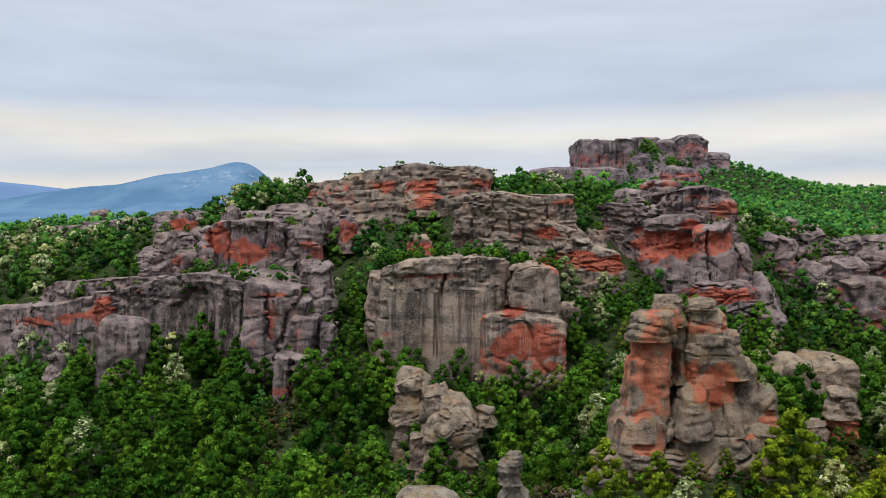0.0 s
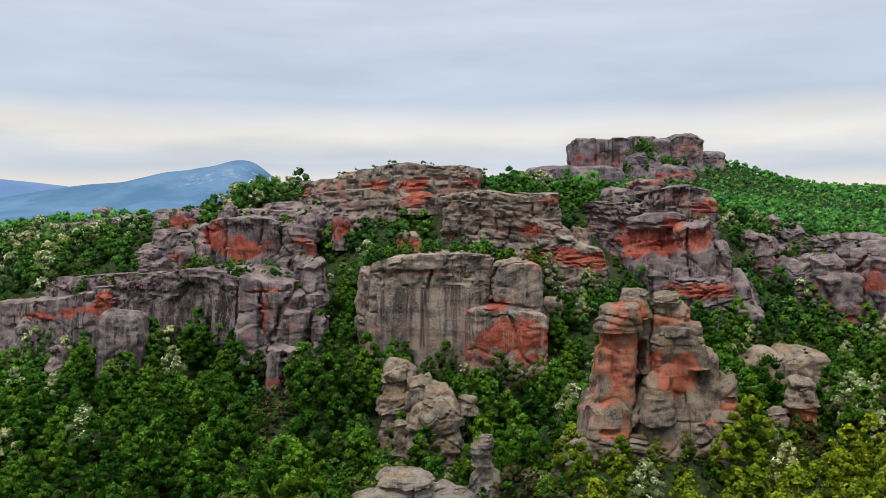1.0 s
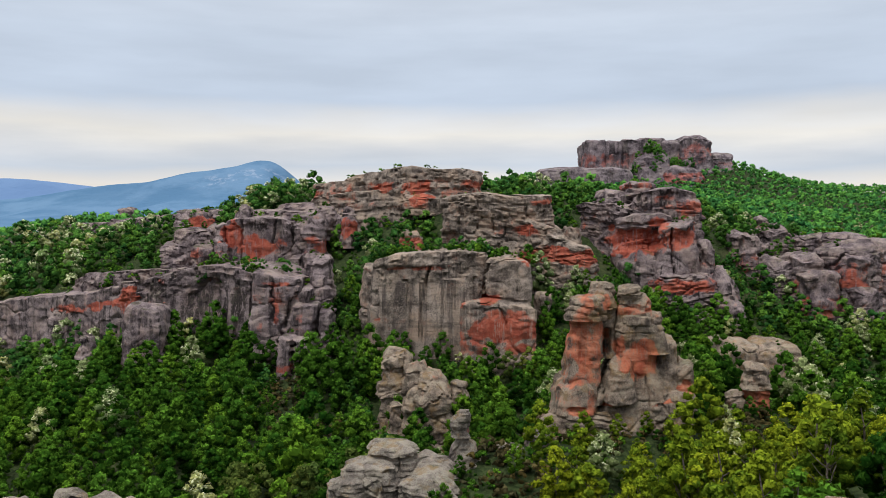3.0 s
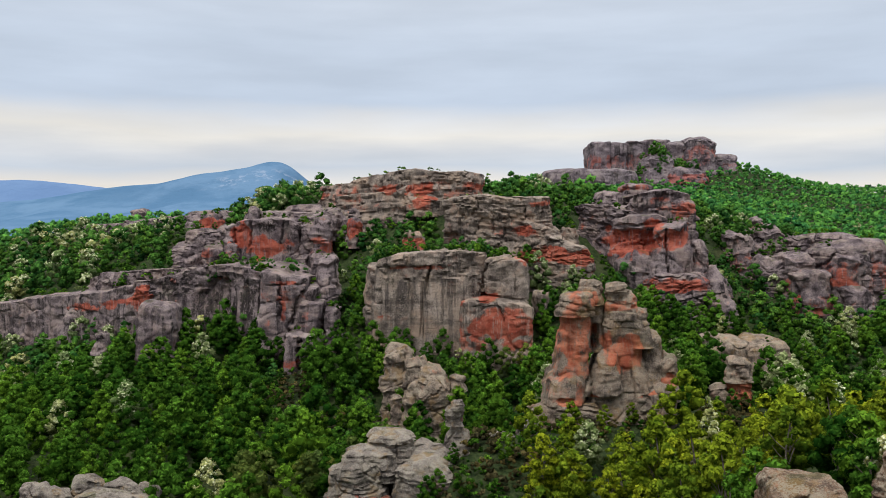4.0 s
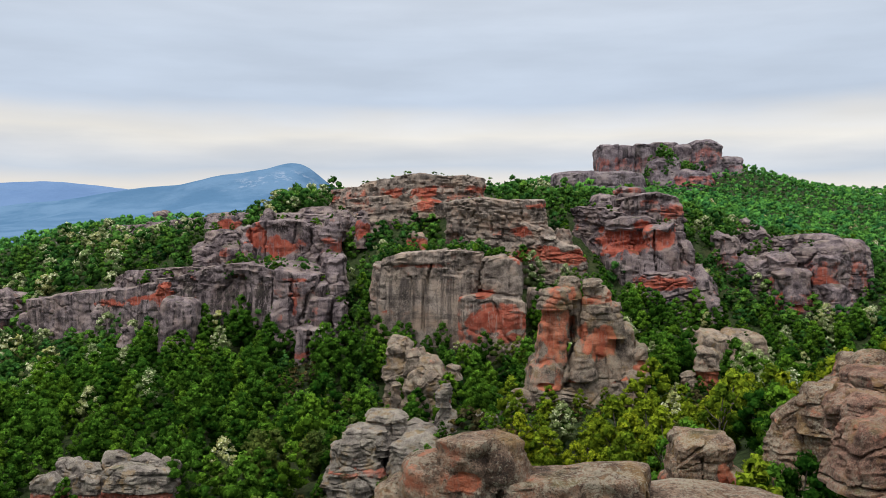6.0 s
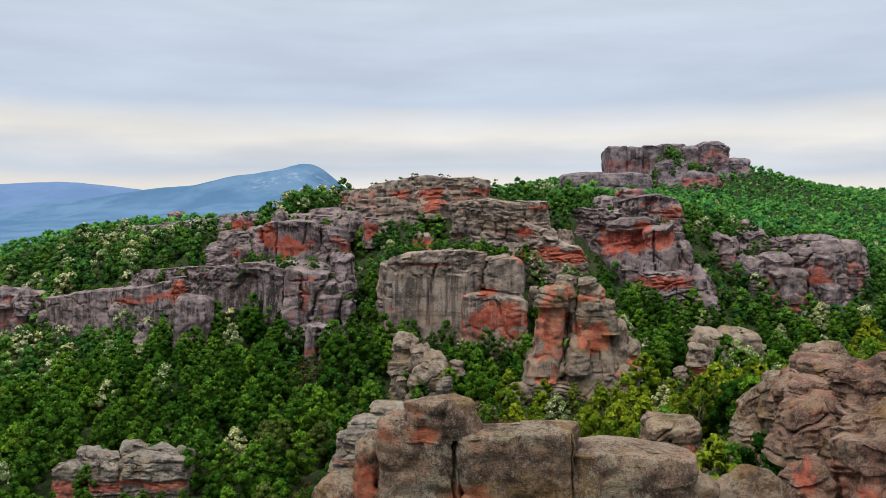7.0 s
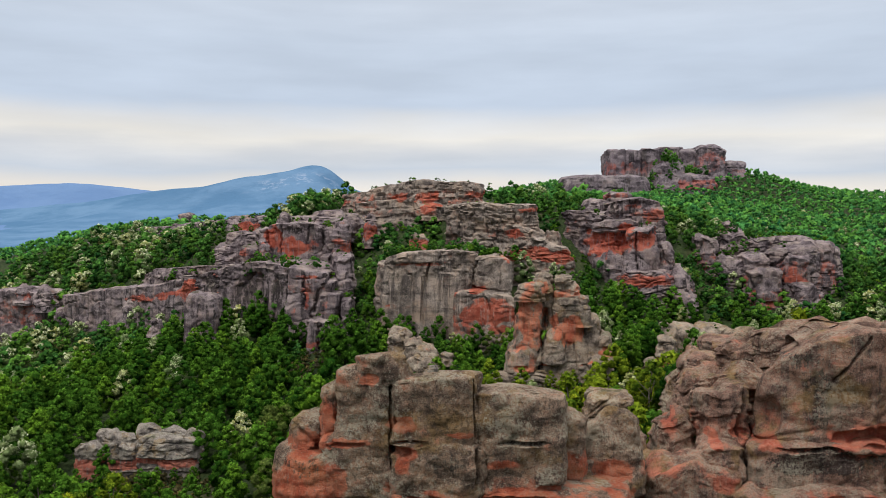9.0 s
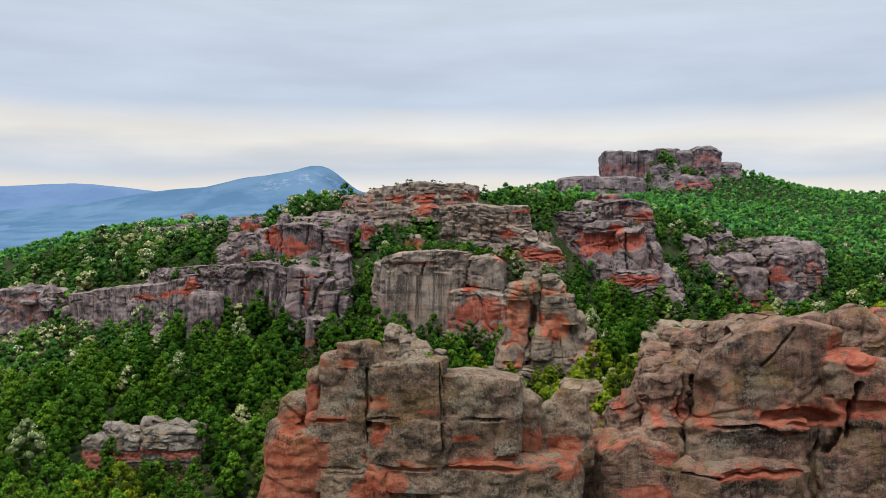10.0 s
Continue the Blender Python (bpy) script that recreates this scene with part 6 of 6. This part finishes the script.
def plant_land():
    rg = np.random.default_rng(21)
    x, y = scatter(-360, 260, 15, 262, 7.1, rg)
    z, rocky, edge = stand_height(x, y)
    tone = fractal(x / 25, y / 25, x * 0 + 4, 15, 2)
    groups = {"valley": [], "fresh": [], "dull": [], "shelf": [], "bloom": [], "shrubs": []}
    things = 0
    bare = open_ground(x, y)
    order = np.argsort(y)
    for i in order:
        size, turn = rg.uniform(0.66, 1.08) + 0.50 * (rg.uniform() ** 2.5), rg.uniform(0, 6.28)
        ridge = x[i] > 18 + 0.16 * (150 - y[i]) and y[i] < 150
        if rocky[i]:
            continue
        if bare[i]:
            size *= 0.62 if x[i] > 108 and y[i] > 160 else 0.42
        plateau = y[i] > 225 and x[i] > -30
        if plateau:
            size *= 0.82
        if ridge:
            size *= 0.85
        row = (x[i], y[i], z[i] - 0.3, size, turn)
        bloom = rg.uniform() < (0.15 if plateau or (x[i] > 45 and y[i] > 150) else 0.02 if x[i] < 0 and y[i] < 190 else 0.05)
        near = y[i] < 112 or (ridge and y[i] < 150)
        if near and things < 300:
            kind = "blossom" if bloom else "fresh" if (ridge and tone[i] > -0.6) or tone[i] > 0.75 else "dull" if tone[i] < -0.45 and not ridge else "oak"
            plant(kind, x[i], y[i], z[i] - 0.3, size, math.degrees(turn))
            things += 1
        else:
            key = "fresh" if (ridge and tone[i] > -0.6) or tone[i] > 1.3 else "dull" if tone[i] < (-0.6 if y[i] < 165 else -0.95) and not ridge else "valley"
            groups["bloom" if bloom else key].append(row)
    # smaller trees above and behind the cliffs
    x, y = scatter(-420, 300, 258, 430, 6.6, rg)
    z, rocky, edge = stand_height(x, y)
    upper = groups["upper"] = []
    drift = fractal(x / 22, y / 22, x * 0, 77, 2)
    ledge = np.interp(x, (-215, -187, -90), (470, 445, 348)) - y
    glade = ((x + 158) / 12) ** 2 + ((y - 322) / 10) ** 2 < 1
    for i in np.where(~rocky & ((y < 345) | (x < -60)) & (((x - 50) / 17) ** 2 + ((y - 277) / 17) ** 2 > 1) & ~glade & ~((ledge > -4) & (ledge < 13) & (x > -215) & (x < -88)))[0]:
        size = (rg.uniform(0.65, 1.3) + 0.5 * rg.uniform() ** 4) * (1.3 if x[i] < -60 else 1.0)
        if x[i] < -88:
            size *= 0.42 if ledge[i] < 0 else 0.62 if ledge[i] < 30 else 1.0
        row = (x[i], y[i], z[i] - 0.3, size, rg.uniform(0, 6.28))
        flowering = (0.24 if x[i] < -140 else 0.14 if x[i] < -60 else 0.08) + 0.22 * drift[i]
        groups["shrubs" if rg.uniform() < flowering else "upper"].append(row)
    # trees rooted on the broad shelves of the cliffs
    for x0, x1, y0, y1, number in ((-26, 24, 248, 263, 60), (-76, -44, 258, 284, 34), (40, 52, 252, 262, 5), (90, 130, 292, 312, 20), (96, 114, 262, 292, 34), (-22, -6, 262, 282, 22), (-120, -80, 296, 312, 14), (141, 193, 704, 735, 44)):
        sx, sy = rg.uniform(x0, x1, number), rg.uniform(y0, y1, number)
        sz, rocky, edge = stand_height(sx, sy)
        upper += [(sx[i], sy[i], sz[i] - 0.6, rg.uniform(0.4, 0.85) * (2 if y0 > 600 else 1), rg.uniform(0, 6.28)) for i in range(number)]
    # undergrowth between the trees of the gullies
    x, y = scatter(-60, 190, 182, 266, 5.2, rg)
    z, rocky, edge = stand_height(x, y)
    for i in np.where(~rocky & ~open_ground(x, y) & ((y < 236) | (x < 60) | (x > 112)))[0]:
        groups["shrubs" if rg.uniform() < 0.07 else "upper"].append((x[i], y[i], z[i] - 0.4, rg.uniform(0.5, 0.95), rg.uniform(0, 6.28)))
    woods("upper_woods", "small green trees and scrub above the cliffs", TREE_SMALL, upper, LEAF_HIGH)
    # bushes on ledges, shelves and open ground
    x, y = scatter(-360, 260, -20, 330, 3.1, rg)
    z, rocky, edge = stand_height(x, y)
    lie = fractal(x / 9, y / 9, x * 0, 44, 3)
    for i in np.where(rocky & ~edge & (y > 200) & (lie > np.where(z > 78, 0.40, 0.12)))[0]:
        groups["shelf"].append((x[i], y[i], z[i] - 0.6, rg.uniform(0.5, 1.25) * (0.7 if z[i] > 78 else 1), rg.uniform(0, 6.28)))
    for i in np.where(~rocky & (rg.uniform(size=len(x)) < np.where(y > 190, 0.32, np.where((y > 95) & (x > 0), 0.6, 0.14))))[0]:
        groups["shelf"].append((x[i], y[i], z[i] - 0.2, rg.uniform(0.6, 1.2), rg.uniform(0, 6.28)))
    x, y = scatter(-110, 130, 95, 235, 2.6, rg)
    keep = open_ground(x, y)
    x, y = x[keep], y[keep]
    z, rocky, edge = stand_height(x, y)
    brush = [(x[i], y[i], z[i] - 0.2, rg.uniform(0.6, 1.3), rg.uniform(0, 6.28)) for i in np.where(~rocky & (rg.uniform(size=len(x)) < 0.9))[0]]
    woods("dry_brush", "brown dry brush on the rocky glades", BUSHES, brush, LEAF_BROWN)
    woods("valley_woods", "dense dark green broadleaf woods under the cliffs", TREE_LOW, groups["valley"], LEAF)
    woods("fresh_woods", "yellow-green young trees on the sunny slope", TREE_LOW, groups["fresh"], LEAF_FRESH)
    woods("thin_woods", "dull olive thinly leaved trees in the valley", TREE_LOW, groups["dull"], LEAF_DULL)
    woods("shelf_bushes", "low green bushes on ledges and clearings", BUSHES, groups["shelf"], LEAF)
    flowers, small_flowers = [], []
    for k in range(8):
        spray, face = blossom_on(12.0, 3.4, 19, 560, 0.30, 500 + k, 0.18, 0.7 + 0.12 * (k % 4), 300)
        flowers.append((spray, spray[:0], face))
    for k in range(6):
        spray, face = blossom_on(6.6, 2.9, 9, 150, 0.48, 560 + k, 0.1, 0.65, 110)
        small_flowers.append((spray, spray[:0], face))
    x, y = rg.uniform(90, 420, 220), rg.uniform(345, 640, 220)
    z, rocky, edge = stand_height(x, y)
    groups["shrubs"] += [(x[i], y[i], z[i], rg.uniform(0.5, 1.0), rg.uniform(0, 6.28)) for i in np.where(~rocky & in_view(x, y))[0]]
    woods("pale_shrubs", "pale green shrubs in flower above the cliff", TREE_SMALL, groups["shrubs"], LEAF_BLOOM)
    woods("shrub_blossoms", "cream blossom on the shrubs above the cliff", small_flowers, groups["shrubs"], (BLOSSOM, BLOSSOM))
    woods("bloom_woods", "green trees in flower along the slopes", TREE_LOW, groups["bloom"], LEAF_BLOOM)
    woods("blossoms", "cream blossom on trees along the slopes", flowers, groups["bloom"], (BLOSSOM, BLOSSOM))
    # the hill behind
    x, y = scatter(-420, 620, 345, 900, 5.9, rg)
    z, rocky, edge = stand_height(x, y)
    rows = []
    for i in np.where(~rocky & ((y > 440) | (x > 60)) & ((y > 560) | (x > 60) | (x < -60)) & ((y < 560) | (x > -60)) & (y < 800 + 0.1 * np.abs(x)))[0]:
        rows.append((x[i], y[i], z[i] - 0.4, rg.uniform(1.1, 1.85) + 0.7 * rg.uniform() ** 3, rg.uniform(0, 6.28)))
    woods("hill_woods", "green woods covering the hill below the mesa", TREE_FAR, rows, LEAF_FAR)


plant_land()
